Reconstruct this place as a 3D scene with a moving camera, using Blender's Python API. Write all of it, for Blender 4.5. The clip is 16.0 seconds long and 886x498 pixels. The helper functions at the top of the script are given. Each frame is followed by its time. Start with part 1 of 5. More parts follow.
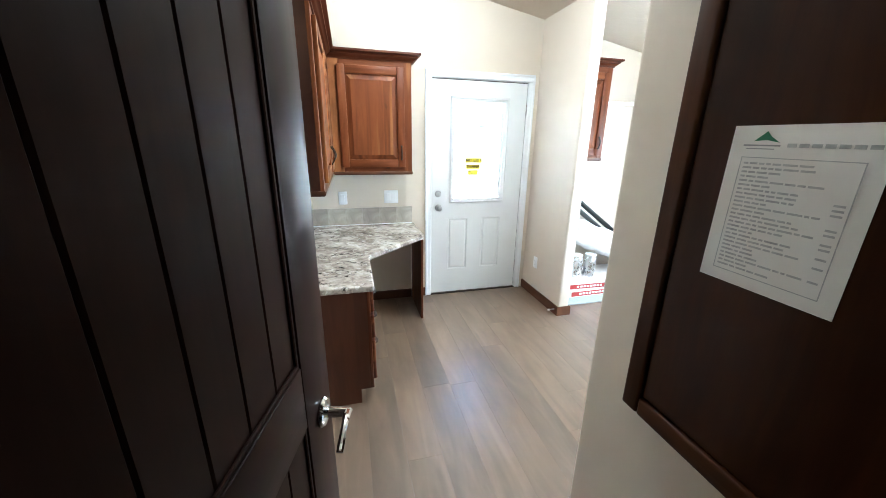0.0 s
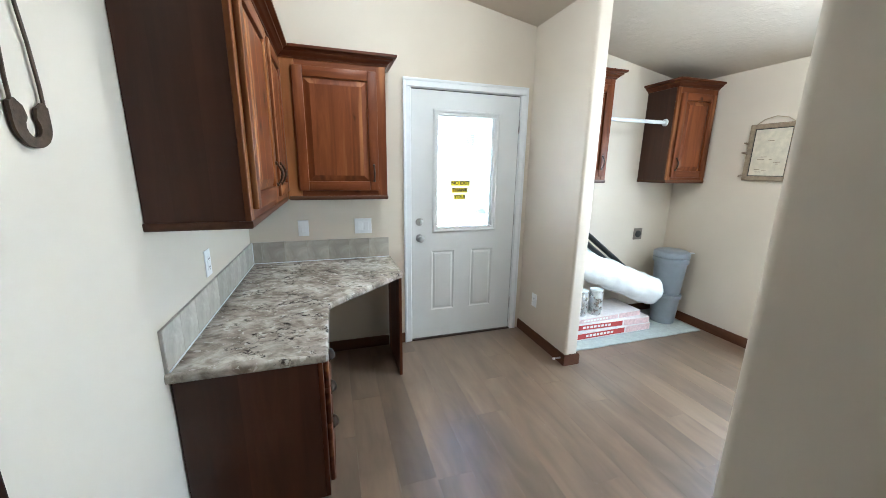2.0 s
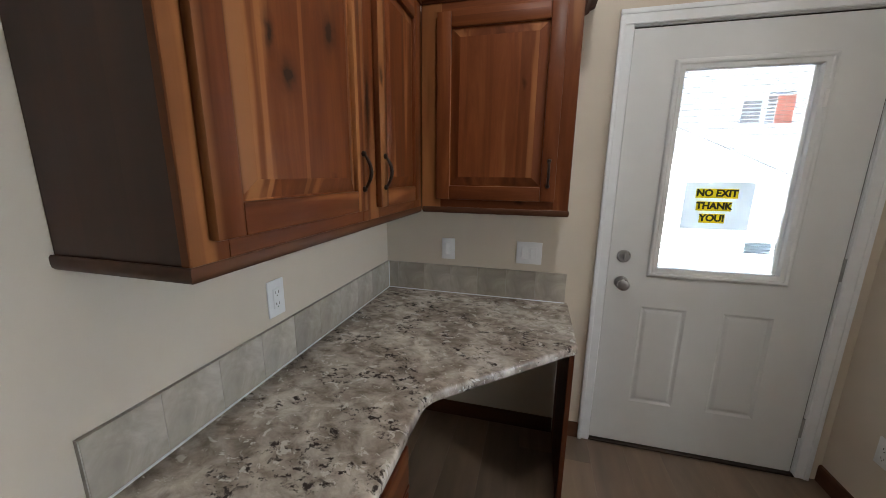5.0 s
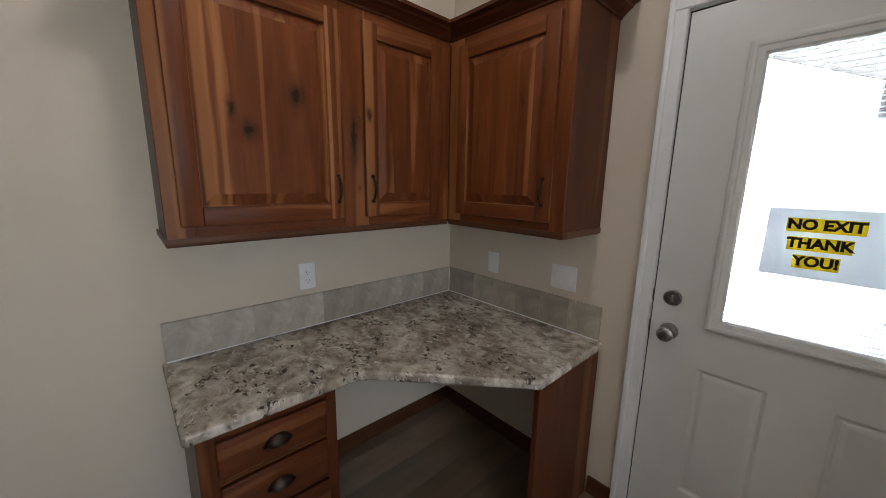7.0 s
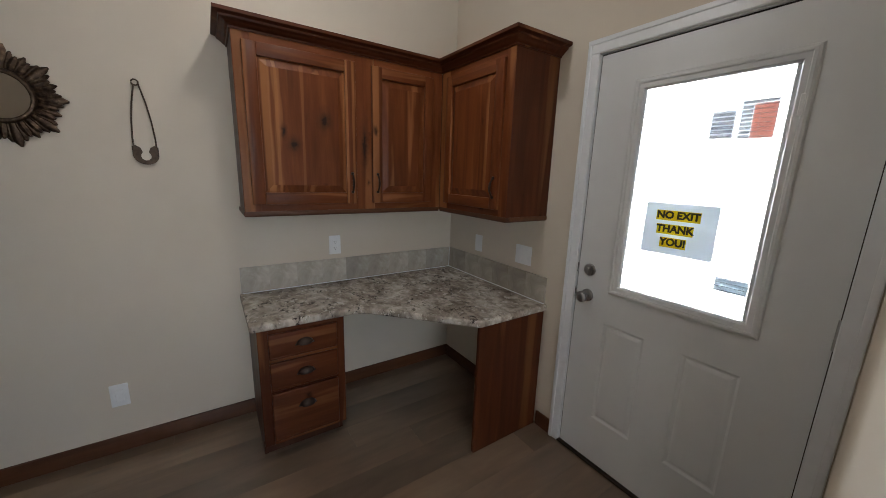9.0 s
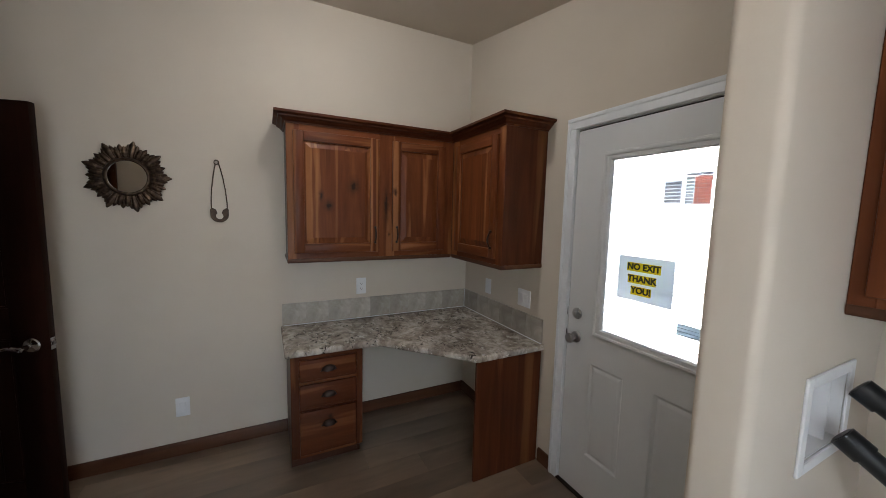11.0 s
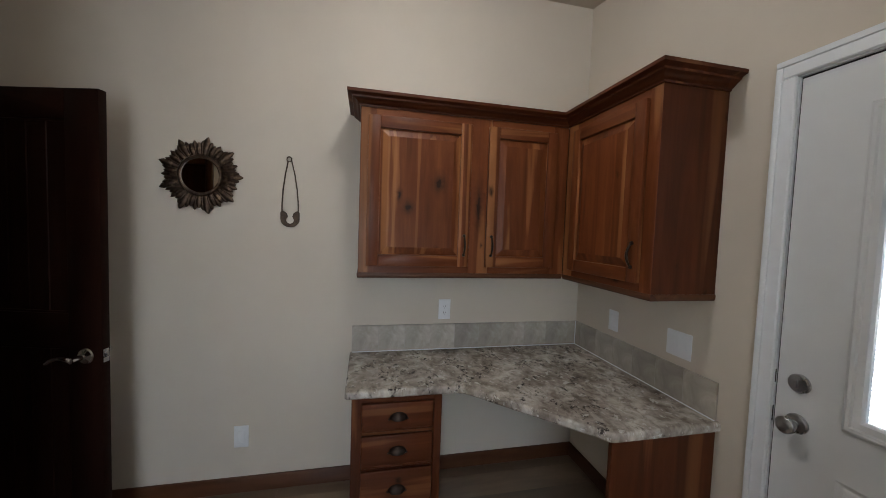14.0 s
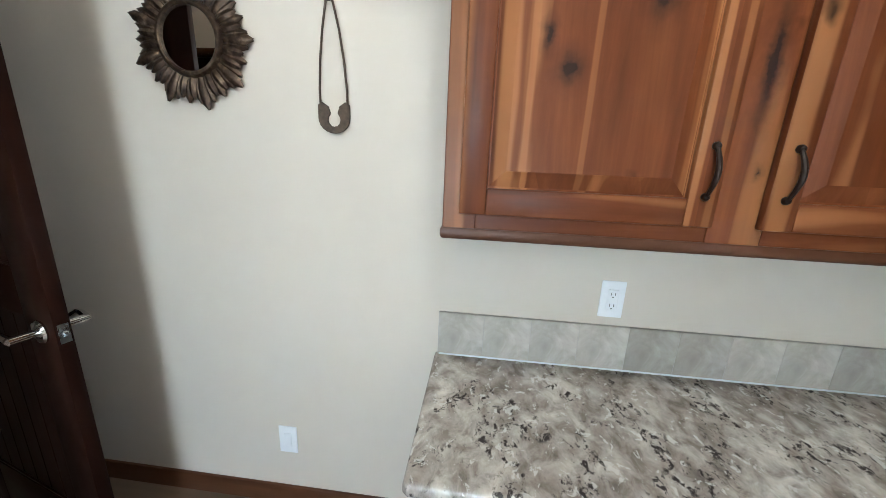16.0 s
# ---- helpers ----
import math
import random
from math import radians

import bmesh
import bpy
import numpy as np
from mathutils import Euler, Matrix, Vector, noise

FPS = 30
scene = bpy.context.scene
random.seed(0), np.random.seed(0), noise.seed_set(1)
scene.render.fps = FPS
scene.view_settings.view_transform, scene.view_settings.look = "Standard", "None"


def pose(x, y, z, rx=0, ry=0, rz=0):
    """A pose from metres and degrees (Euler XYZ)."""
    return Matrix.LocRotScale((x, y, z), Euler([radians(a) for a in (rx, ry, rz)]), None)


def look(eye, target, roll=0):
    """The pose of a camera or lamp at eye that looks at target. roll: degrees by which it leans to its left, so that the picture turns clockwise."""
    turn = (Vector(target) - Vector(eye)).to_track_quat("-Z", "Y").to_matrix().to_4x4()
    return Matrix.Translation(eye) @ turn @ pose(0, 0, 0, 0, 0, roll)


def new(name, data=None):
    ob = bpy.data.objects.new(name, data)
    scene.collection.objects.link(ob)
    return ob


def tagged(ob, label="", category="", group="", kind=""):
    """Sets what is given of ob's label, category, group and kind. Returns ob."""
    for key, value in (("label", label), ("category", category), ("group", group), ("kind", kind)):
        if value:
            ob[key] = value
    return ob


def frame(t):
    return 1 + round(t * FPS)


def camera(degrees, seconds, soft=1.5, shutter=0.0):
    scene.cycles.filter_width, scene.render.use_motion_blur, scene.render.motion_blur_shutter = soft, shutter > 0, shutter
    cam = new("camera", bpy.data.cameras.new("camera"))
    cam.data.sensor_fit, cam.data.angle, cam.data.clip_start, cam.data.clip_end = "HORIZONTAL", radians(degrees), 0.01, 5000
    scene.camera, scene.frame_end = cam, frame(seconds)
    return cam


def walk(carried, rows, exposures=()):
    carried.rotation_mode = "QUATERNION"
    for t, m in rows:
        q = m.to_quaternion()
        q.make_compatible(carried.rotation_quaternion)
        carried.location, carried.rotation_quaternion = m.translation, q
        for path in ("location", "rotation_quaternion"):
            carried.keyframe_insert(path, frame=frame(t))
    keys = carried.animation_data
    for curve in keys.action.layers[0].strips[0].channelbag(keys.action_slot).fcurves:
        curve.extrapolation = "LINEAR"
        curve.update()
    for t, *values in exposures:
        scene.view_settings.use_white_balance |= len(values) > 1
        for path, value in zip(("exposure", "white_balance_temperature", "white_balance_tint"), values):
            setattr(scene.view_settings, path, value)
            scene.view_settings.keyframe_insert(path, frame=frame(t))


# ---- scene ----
cam = camera(103.1, 16.0, soft=0.5)
PATH = [
    (0, (0.425, 0.75, 1.519), (0.917, 2.597, 0.929), 0.9),
    (0.5, (0.408, 0.756, 1.531), (0.987, 2.58, 0.95), 0.8),
    (1, (0.447, 0.88, 1.49), (1.048, 2.697, 0.911), 0.8),
    (1.5, (0.495, 1.083, 1.47), (1.126, 2.917, 0.982), 0.8),
    (2, (0.562, 1.261, 1.45), (1.155, 3.119, 1.008), 0.8),
    (2.5, (0.59, 1.413, 1.47), (1.136, 3.285, 1.023), 0.8),
    (3, (0.668, 1.562, 1.473), (1.092, 3.467, 1.037), 0.8),
    (3.5, (0.674, 1.686, 1.448), (0.87, 3.63, 1.019), 1.0),
    (4, (0.621, 1.854, 1.415), (0.569, 3.807, 0.984), 1.3),
    (6.5, (1.396, 2.465, 1.435), (0.187, 4.016, 1.071), 0.3),
    (7, (1.591, 2.491, 1.449), (0.139, 3.815, 1.077), 1.0),
    (7.5, (1.837, 2.458, 1.435), (0.283, 3.656, 1.043), 1.0),
    (8, (1.991, 2.418, 1.453), (0.41, 3.582, 1.071), 1.1),
    (10.5, (2.557, 2.467, 1.522), (0.816, 3.377, 1.143), 1.4),
    (11, (2.609, 2.463, 1.573), (0.832, 3.357, 1.369), 1.4),
    (11.5, (2.624, 2.48, 1.633), (0.836, 3.375, 1.6), 1.5),
    (12, (2.609, 2.486, 1.659), (0.819, 3.377, 1.701), 1.6),
    (12.5, (2.54, 2.543, 1.65), (0.743, 3.42, 1.712), 1.6),
    (13, (2.415, 2.627, 1.607), (0.564, 3.384, 1.662), 1.6),
    (13.5, (2.285, 2.64, 1.534), (0.364, 3.197, 1.574), 1.9),
    (14, (2.079, 2.609, 1.491), (0.129, 3.041, 1.387), 2.0),
    (14.5, (1.826, 2.663, 1.465), (-0.109, 3.085, 1.188), 2.0),
    (15, (1.554, 2.687, 1.42), (-0.386, 3.0, 1.052), 2.1),
    (15.5, (1.316, 2.643, 1.399), (-0.623, 2.719, 0.918), 2.2),
    (16, (1.092, 2.659, 1.426), (-0.833, 2.464, 0.918), 2.4),
]
EXPOSURES = [(0, 5.39, 5340, 2), (1.5, 5.09, 5340, 2), (2.5, 4.17, 5590, 4), (3.5, 3.92, 5790, 7), (4.2, 3.72, 5990, 9), (6.3, 3.21, 6390, 12), (8.2, 2.89, 6340, 12), (10.3, 2.94, 6240, 12), (12, 2.86, 6190, 12), (13, 2.76, 6220, 12), (13.5, 2.61, 6240, 12), (14, 3.01, 6090, 11), (14.5, 3.81, 5890, 9), (15.3, 4.31, 5640, 4), (16, 4.49, 5590, 4)]
walk(cam, [(t, look(eye, target, roll)) for t, eye, target, roll in PATH], EXPOSURES)

# ---- world, sun and large lights ----
world = bpy.data.worlds.new("world")
scene.world = world
world.use_nodes = True
wn, wl = world.node_tree.nodes, world.node_tree.links
sky = wn.new("ShaderNodeTexSky")
sky.sky_type, sky.sun_disc = "NISHITA", False
sky.sun_elevation, sky.sun_rotation = radians(40), radians(200)
wl.new(sky.outputs[0], wn["Background"].inputs[0])
wn["Background"].inputs[1].default_value = 0.15

sun = new("sun", bpy.data.lights.new("sun", "SUN"))
sun.data.energy, sun.data.angle, sun.data.color = 5.0, radians(0.5), (1, 0.95, 0.88)
sun.matrix_basis = look((-3, -10, 13), (2, 5, 0))

window_light = new("window_light", bpy.data.lights.new("window_light", "AREA"))
window_light.data.shape, window_light.data.size, window_light.data.size_y = "RECTANGLE", 0.86, 1.30
window_light.data.energy, window_light.data.color = 1.8, (0.90, 0.96, 1.0)
window_light.matrix_basis = look((3.93, 2.32, 1.26), (0, 2.30, 1.0))

# the second entry is an unseen light, added to brighten the east wall and alcove
LIGHTS_SEEN_AND_ADDED = [(1.02, 2.78), (2.95, 2.30)]
for lx, ly in LIGHTS_SEEN_AND_ADDED:
    bulb = new("ceiling_bulb", bpy.data.lights.new("ceiling_bulb", "POINT"))
    bulb.data.energy, bulb.data.color, bulb.data.shadow_soft_size = 1.15 if lx < 2 else 0.72, (1, 0.97, 0.915), 0.05
    bulb.matrix_basis = pose(lx, ly, 2.94 - 0.174 * lx - 0.115)


# ---- materials ----
def nodes_of(name, rough=0.5, metal=0.0, spec=0.5):
    m = bpy.data.materials.new(name)
    m.use_nodes = True
    n, l = m.node_tree.nodes, m.node_tree.links
    b = n["Principled BSDF"]
    b.inputs["Roughness"].default_value = rough
    b.inputs["Metallic"].default_value = metal
    b.inputs["Specular IOR Level"].default_value = spec
    return m, n, l, b


def mapped(n, l, scale, coord="Object"):
    tc = n.new("ShaderNodeTexCoord")
    mp = n.new("ShaderNodeMapping")
    mp.inputs["Scale"].default_value = scale
    l.new(tc.outputs[coord], mp.inputs[0])
    return mp.outputs[0]


def noise_tex(n, l, vec, scale, detail=4, rough=0.55, dist=0.0):
    t = n.new("ShaderNodeTexNoise")
    t.inputs["Scale"].default_value, t.inputs["Detail"].default_value = scale, detail
    t.inputs["Roughness"].default_value, t.inputs["Distortion"].default_value = rough, dist
    if vec is not None:
        l.new(vec, t.inputs["Vector"])
    return t.outputs[0]


def ramp(n, l, fac, stops):
    r = n.new("ShaderNodeValToRGB")
    while len(r.color_ramp.elements) < len(stops):
        r.color_ramp.elements.new(0.5)
    for e, (p, c) in zip(r.color_ramp.elements, stops):
        e.position, e.color = p, (*c, 1)
    l.new(fac, r.inputs[0])
    return r.outputs[0]


def mix(n, l, kind, fac, a, b):
    m = n.new("ShaderNodeMix")
    m.data_type, m.blend_type = "RGBA", kind
    for sock, v in ((m.inputs[0], fac), (m.inputs[6], a), (m.inputs[7], b)):
        if isinstance(v, (int, float)):
            sock.default_value = v
        elif isinstance(v, tuple):
            sock.default_value = (*v, 1)
        else:
            l.new(v, sock)
    return m.outputs[2]


def bump(n, l, b, height, strength, distance=0.002):
    bp = n.new("ShaderNodeBump")
    bp.inputs["Strength"].default_value, bp.inputs["Distance"].default_value = strength, distance
    l.new(height, bp.inputs["Height"])
    l.new(bp.outputs[0], b.inputs["Normal"])


def vary_rough(n, l, b, src, lo, hi):
    mr = n.new("ShaderNodeMapRange")
    mr.inputs["To Min"].default_value, mr.inputs["To Max"].default_value = lo, hi
    l.new(src, mr.inputs["Value"])
    l.new(mr.outputs[0], b.inputs["Roughness"])


def plain(name, colour, rough=0.5, metal=0.0, vary=0.08, scale=18, grain=0.05, spec=0.5):
    """A plain finish with slight blotches and fine grain."""
    m, n, l, b = nodes_of(name, rough, metal, spec)
    v = mapped(n, l, (1, 1, 1))
    big = noise_tex(n, l, v, scale, 3)
    dark, light = tuple(c * (1 - vary) for c in colour), tuple(min(1, c * (1 + vary)) for c in colour)
    l.new(ramp(n, l, big, [(0.3, dark), (0.7, light)]), b.inputs["Base Color"])
    fine = noise_tex(n, l, v, 420, 2)
    if grain:
        bump(n, l, b, fine, grain, 0.001)
    vary_rough(n, l, b, big, max(0.02, rough - 0.06), min(1, rough + 0.06))
    return m


def painted_wall(name, colour, texture, tex_scale):
    """Rolled paint over textured drywall."""
    m, n, l, b = nodes_of(name, 0.62, 0, 0.35)
    v = mapped(n, l, (1, 1, 1))
    big = noise_tex(n, l, v, 1.6, 4)
    c = ramp(n, l, big, [(0.3, tuple(q * 0.965 for q in colour)), (0.7, tuple(min(1, q * 1.03) for q in colour))])
    l.new(c, b.inputs["Base Color"])
    t = noise_tex(n, l, v, tex_scale, 4, 0.6)
    flat = ramp(n, l, t, [(0.42, (0, 0, 0)), (0.58, (1, 1, 1))])
    bump(n, l, b, flat, texture, 0.002)
    return m


def wood(name, axis, dark, mid, light, rough=0.36, board=0.105, knots=True, sheen=0.26, spots=(), streaks=(), sap=None, relief=0.06, gloss=0.05):
    """Stained knotty wood: glued boards, grain along the axis, mineral streaks and a few dark knots."""
    m, n, l, b = nodes_of(name, rough, 0, sheen)
    s = [6.5, 6.5, 6.5]
    s[axis] = 0.6
    tc = n.new("ShaderNodeTexCoord")
    geo = n.new("ShaderNodeNewGeometry")
    shift = n.new("ShaderNodeVectorMath")
    shift.operation = "MULTIPLY_ADD"
    l.new(geo.outputs["Random Per Island"], shift.inputs[0])
    shift.inputs[1].default_value = (3.1, 5.3, 4.7)
    l.new(tc.outputs["Object"], shift.inputs[2])
    mp = n.new("ShaderNodeMapping")
    mp.inputs["Scale"].default_value = s
    l.new(shift.outputs[0], mp.inputs[0])
    # boards: a random tone for each strip across the grain
    sep = n.new("ShaderNodeSeparateXYZ")
    l.new(shift.outputs[0], sep.inputs[0])
    across = n.new("ShaderNodeMath")
    across.operation = "ADD"
    o = [i for i in range(3) if i != axis]
    l.new(sep.outputs[o[0]], across.inputs[0])
    l.new(sep.outputs[o[1]], across.inputs[1])
    sn = n.new("ShaderNodeMath")
    sn.operation = "SNAP"
    l.new(across.outputs[0], sn.inputs[0])
    sn.inputs[1].default_value = board
    addr = n.new("ShaderNodeMath")
    addr.operation = "MULTIPLY_ADD"
    l.new(geo.outputs["Random Per Island"], addr.inputs[0])
    addr.inputs[1].default_value = 37.0
    l.new(sn.outputs[0], addr.inputs[2])
    wh = n.new("ShaderNodeTexWhiteNoise")
    wh.noise_dimensions = "1D"
    l.new(addr.outputs[0], wh.inputs["W"])
    grain = noise_tex(n, l, mp.outputs[0], 2.2, 6, 0.62, 0.6)
    streak = noise_tex(n, l, mp.outputs[0], 0.9, 3, 0.5, 1.2)
    base = ramp(n, l, grain, [(0.14, dark), (0.48, mid), (0.92, light)])
    tone = ramp(n, l, wh.outputs["Value"], [(0.0, (0.80, 0.77, 0.76)), (0.55, (0.95, 0.94, 0.93)), (0.86, (1.08, 1.08, 1.08)), (1.0, (1.30, 1.34, 1.34))])
    c = mix(n, l, "MULTIPLY", 0.9, base, tone)
    c = mix(n, l, "MIX", ramp(n, l, streak, [(0.62, (0, 0, 0)), (0.78, (0.6, 0.6, 0.6))]), c, tuple(q * 0.45 for q in dark))
    if sap:
        sp = [1.0, 1.0, 1.0]
        sp[axis] = 0.07
        sm = n.new("ShaderNodeMapping")
        sm.inputs["Scale"].default_value = sp
        l.new(shift.outputs[0], sm.inputs[0])
        pale = noise_tex(n, l, sm.outputs[0], 10, 3, 0.45, 0.4)
        c = mix(n, l, "MIX", ramp(n, l, pale, [(0.585, (0, 0, 0)), (0.625, (0.42, 0.42, 0.42)), (0.71, (0.75, 0.75, 0.75))]), c, sap)
    # single pale sapwood streaks along the grain, each at a place across it
    for at, half, strength in streaks:
        place = n.new("ShaderNodeSeparateXYZ")
        l.new(tc.outputs["Object"], place.inputs[0])
        sway = n.new("ShaderNodeMath")
        sway.operation = "MULTIPLY_ADD"
        l.new(streak, sway.inputs[0])
        sway.inputs[1].default_value = 0.05
        l.new(place.outputs[1], sway.inputs[2])
        gap = n.new("ShaderNodeMath")
        gap.operation = "SUBTRACT"
        l.new(sway.outputs[0], gap.inputs[0])
        gap.inputs[1].default_value = at + 0.025
        away = n.new("ShaderNodeMath")
        away.operation = "ABSOLUTE"
        l.new(gap.outputs[0], away.inputs[0])
        fade = n.new("ShaderNodeMapRange")
        fade.interpolation_type = "SMOOTHSTEP"
        l.new(away.outputs[0], fade.inputs["Value"])
        for key, v in (("From Min", half * 0.55), ("From Max", half), ("To Min", strength), ("To Max", 0.0)):
            fade.inputs[key].default_value = v
        c = mix(n, l, "MIX", fade.outputs[0], c, mix(n, l, "MULTIPLY", 0.6, sap, tone))
    if knots:
        ks = [5.5, 5.5, 5.5]
        ks[axis] = 3.4
        kp = n.new("ShaderNodeMapping")
        kp.inputs["Scale"].default_value = ks
        l.new(shift.outputs[0], kp.inputs[0])
        warp = n.new("ShaderNodeVectorMath")
        warp.operation = "MULTIPLY_ADD"
        nz = n.new("ShaderNodeTexNoise")
        nz.inputs["Scale"].default_value = 5
        l.new(kp.outputs[0], nz.inputs["Vector"])
        l.new(nz.outputs[1], warp.inputs[0])
        warp.inputs[1].default_value = (0.22, 0.22, 0.22)
        l.new(kp.outputs[0], warp.inputs[2])
        vo = n.new("ShaderNodeTexVoronoi")
        vo.inputs["Scale"].default_value = 1.0
        vo.inputs["Randomness"].default_value = 1.0
        l.new(warp.outputs[0], vo.inputs["Vector"])
        k = ramp(n, l, vo.outputs["Distance"], [(0.015, (0.9, 0.9, 0.9)), (0.05, (0.55, 0.55, 0.55)), (0.11, (0, 0, 0))])
        c = mix(n, l, "MIX", k, c, tuple(q * 0.22 for q in dark))
    # single large knots, drawn out along the grain, with an uneven rim
    for at, size, stretch in spots:
        off = n.new("ShaderNodeVectorMath")
        off.operation = "SUBTRACT"
        l.new(tc.outputs["Object"], off.inputs[0])
        off.inputs[1].default_value = at
        wob = n.new("ShaderNodeTexNoise")
        wob.inputs["Scale"].default_value, wob.inputs["Detail"].default_value = 38, 3
        l.new(tc.outputs["Object"], wob.inputs["Vector"])
        bend = n.new("ShaderNodeVectorMath")
        bend.operation = "MULTIPLY_ADD"
        l.new(wob.outputs[1], bend.inputs[0])
        bend.inputs[1].default_value = (0.03, 0.03, 0.03)
        l.new(off.outputs[0], bend.inputs[2])
        cen = n.new("ShaderNodeVectorMath")
        cen.operation = "SUBTRACT"
        l.new(bend.outputs[0], cen.inputs[0])
        cen.inputs[1].default_value = (0.015, 0.015, 0.015)
        sc = n.new("ShaderNodeVectorMath")
        sc.operation = "MULTIPLY"
        l.new(cen.outputs[0], sc.inputs[0])
        sc.inputs[1].default_value = tuple((stretch if q == axis else 1.0) / size for q in range(3))
        ln = n.new("ShaderNodeVectorMath")
        ln.operation = "LENGTH"
        l.new(sc.outputs[0], ln.inputs[0])
        halo = ramp(n, l, ln.outputs["Value"], [(0.20, (0.95, 0.95, 0.95)), (0.30, (0.62, 0.62, 0.62)), (0.58, (0.26, 0.26, 0.26)), (1.0, (0, 0, 0))])
        c = mix(n, l, "MIX", halo, c, (0.017, 0.0075, 0.0055))
    l.new(c, b.inputs["Base Color"])
    bump(n, l, b, grain, relief, 0.001)
    vary_rough(n, l, b, grain, rough - 0.07, rough + 0.1)
    b.inputs["Coat Weight"].default_value = gloss
    b.inputs["Coat Roughness"].default_value = 0.27
    return m


STAIN = ((0.058, 0.0150, 0.0050), (0.130, 0.0365, 0.0115), (0.242, 0.080, 0.0250))
SAP = (0.315, 0.134, 0.048)
M_WOOD_X = wood("cabinet_wood_x", 0, *STAIN, sap=SAP, rough=0.42, sheen=0.15, gloss=0.07)
M_WOOD_Y = wood("cabinet_wood_y", 1, *STAIN, sap=SAP, rough=0.42, sheen=0.15, gloss=0.07)
M_WOOD_Z = wood("cabinet_wood_z", 2, *STAIN, sap=SAP, rough=0.42, sheen=0.15, gloss=0.07, streaks=((2.600, 0.030, 0.45), (2.702, 0.020, 0.75), (2.742, 0.009, 0.6), (3.082, 0.011, 0.7), (3.122, 0.010, 0.5), (3.248, 0.022, 0.75), (2.860, 0.010, 0.35)), spots=(((0.323, 2.812, 1.600), 0.046, 0.75), ((0.323, 2.966, 1.728), 0.048, 0.55), ((0.323, 2.768, 1.660), 0.024, 0.5), ((0.305, 3.185, 1.620), 0.030, 0.13), ((0.305, 3.205, 1.420), 0.016, 0.7)))
# cabinet wood colours at about six tenths, for drawers, crowns and end panels
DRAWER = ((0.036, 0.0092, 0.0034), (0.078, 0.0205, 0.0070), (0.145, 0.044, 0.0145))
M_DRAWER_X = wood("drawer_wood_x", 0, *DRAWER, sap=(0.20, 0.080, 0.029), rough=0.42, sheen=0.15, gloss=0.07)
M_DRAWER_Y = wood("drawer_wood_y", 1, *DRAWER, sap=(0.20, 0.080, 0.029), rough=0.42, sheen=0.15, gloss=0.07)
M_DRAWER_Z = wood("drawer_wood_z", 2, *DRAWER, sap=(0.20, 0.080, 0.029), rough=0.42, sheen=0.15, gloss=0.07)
# much darker than the cabinet fronts; used on sides, carcasses and cleats
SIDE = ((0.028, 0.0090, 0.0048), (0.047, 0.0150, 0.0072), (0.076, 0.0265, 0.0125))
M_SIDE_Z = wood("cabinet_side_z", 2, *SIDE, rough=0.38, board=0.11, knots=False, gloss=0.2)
BASE = ((0.046, 0.0165, 0.0075), (0.084, 0.032, 0.014), (0.125, 0.051, 0.023))
M_BASE_X = wood("baseboard_wood_x", 0, *BASE, rough=0.4, board=0.6, knots=False)
M_BASE_Y = wood("baseboard_wood_y", 1, *BASE, rough=0.4, board=0.6, knots=False)
DOOR = ((0.0085, 0.0031, 0.0020), (0.0145, 0.0052, 0.0033), (0.023, 0.0084, 0.0052))
M_DOOR_Z = wood("dark_door_z", 2, *DOOR, rough=0.36, board=0.2, knots=False, sheen=0.05, relief=0.015)
M_DOOR_Y = wood("dark_door_y", 1, *DOOR, rough=0.36, board=0.2, knots=False, sheen=0.05, relief=0.015)
PANEL = ((0.013, 0.0038, 0.0013), (0.030, 0.0096, 0.0032), (0.062, 0.021, 0.0070))
M_PANEL_Z = wood("panel_wood_z", 2, *PANEL, rough=0.32, board=0.16, sheen=0.06)
FRAME = ((0.017, 0.0052, 0.0018), (0.043, 0.0145, 0.0048), (0.092, 0.033, 0.0110))
M_FRAME_Z = wood("panel_frame_z", 2, *FRAME, rough=0.32, board=0.16, sheen=0.09)
M_FRAME_Y = wood("panel_frame_y", 1, *FRAME, rough=0.32, board=0.16, sheen=0.06)
WALL = (0.60, 0.536, 0.450)
M_WALL = painted_wall("beige_wall_paint", WALL, 0.035, 70)
M_CEIL = painted_wall("ceiling_paint", (0.55, 0.485, 0.40), 0.35, 17)
M_WHITE = plain("white_trim_paint", (0.76, 0.79, 0.82), 0.38, vary=0.025)
M_DOORPAINT = plain("white_door_paint", (0.68, 0.70, 0.715), 0.35, vary=0.02, scale=5, grain=0.08)
M_PLATE = plain("white_plastic", (0.78, 0.79, 0.80), 0.3, vary=0.02)
M_SLOT = plain("dark_slot", (0.03, 0.03, 0.03), 0.6)
M_NICKEL = plain("satin_nickel", (0.42, 0.425, 0.44), 0.28, 1.0, 0.04)
M_CHROME = plain("polished_chrome", (0.80, 0.80, 0.80), 0.09, 1.0, 0.02)
M_BRONZE = plain("oil_rubbed_bronze", (0.045, 0.032, 0.026), 0.36, 0.85, 0.2, 60)
M_RUST = plain("rusty_dark_iron", (0.085, 0.058, 0.040), 0.6, 0.55, 0.35, 60, 0.3)
M_BLACK = plain("black_plastic", (0.015, 0.017, 0.018), 0.35)
M_GREYBIN = plain("grey_bin_plastic", (0.21, 0.24, 0.275), 0.32, vary=0.05)
M_PAPER = plain("white_paper", (0.80, 0.79, 0.76), 0.8, vary=0.02)
M_INK = plain("grey_ink", (0.30, 0.30, 0.31), 0.8)
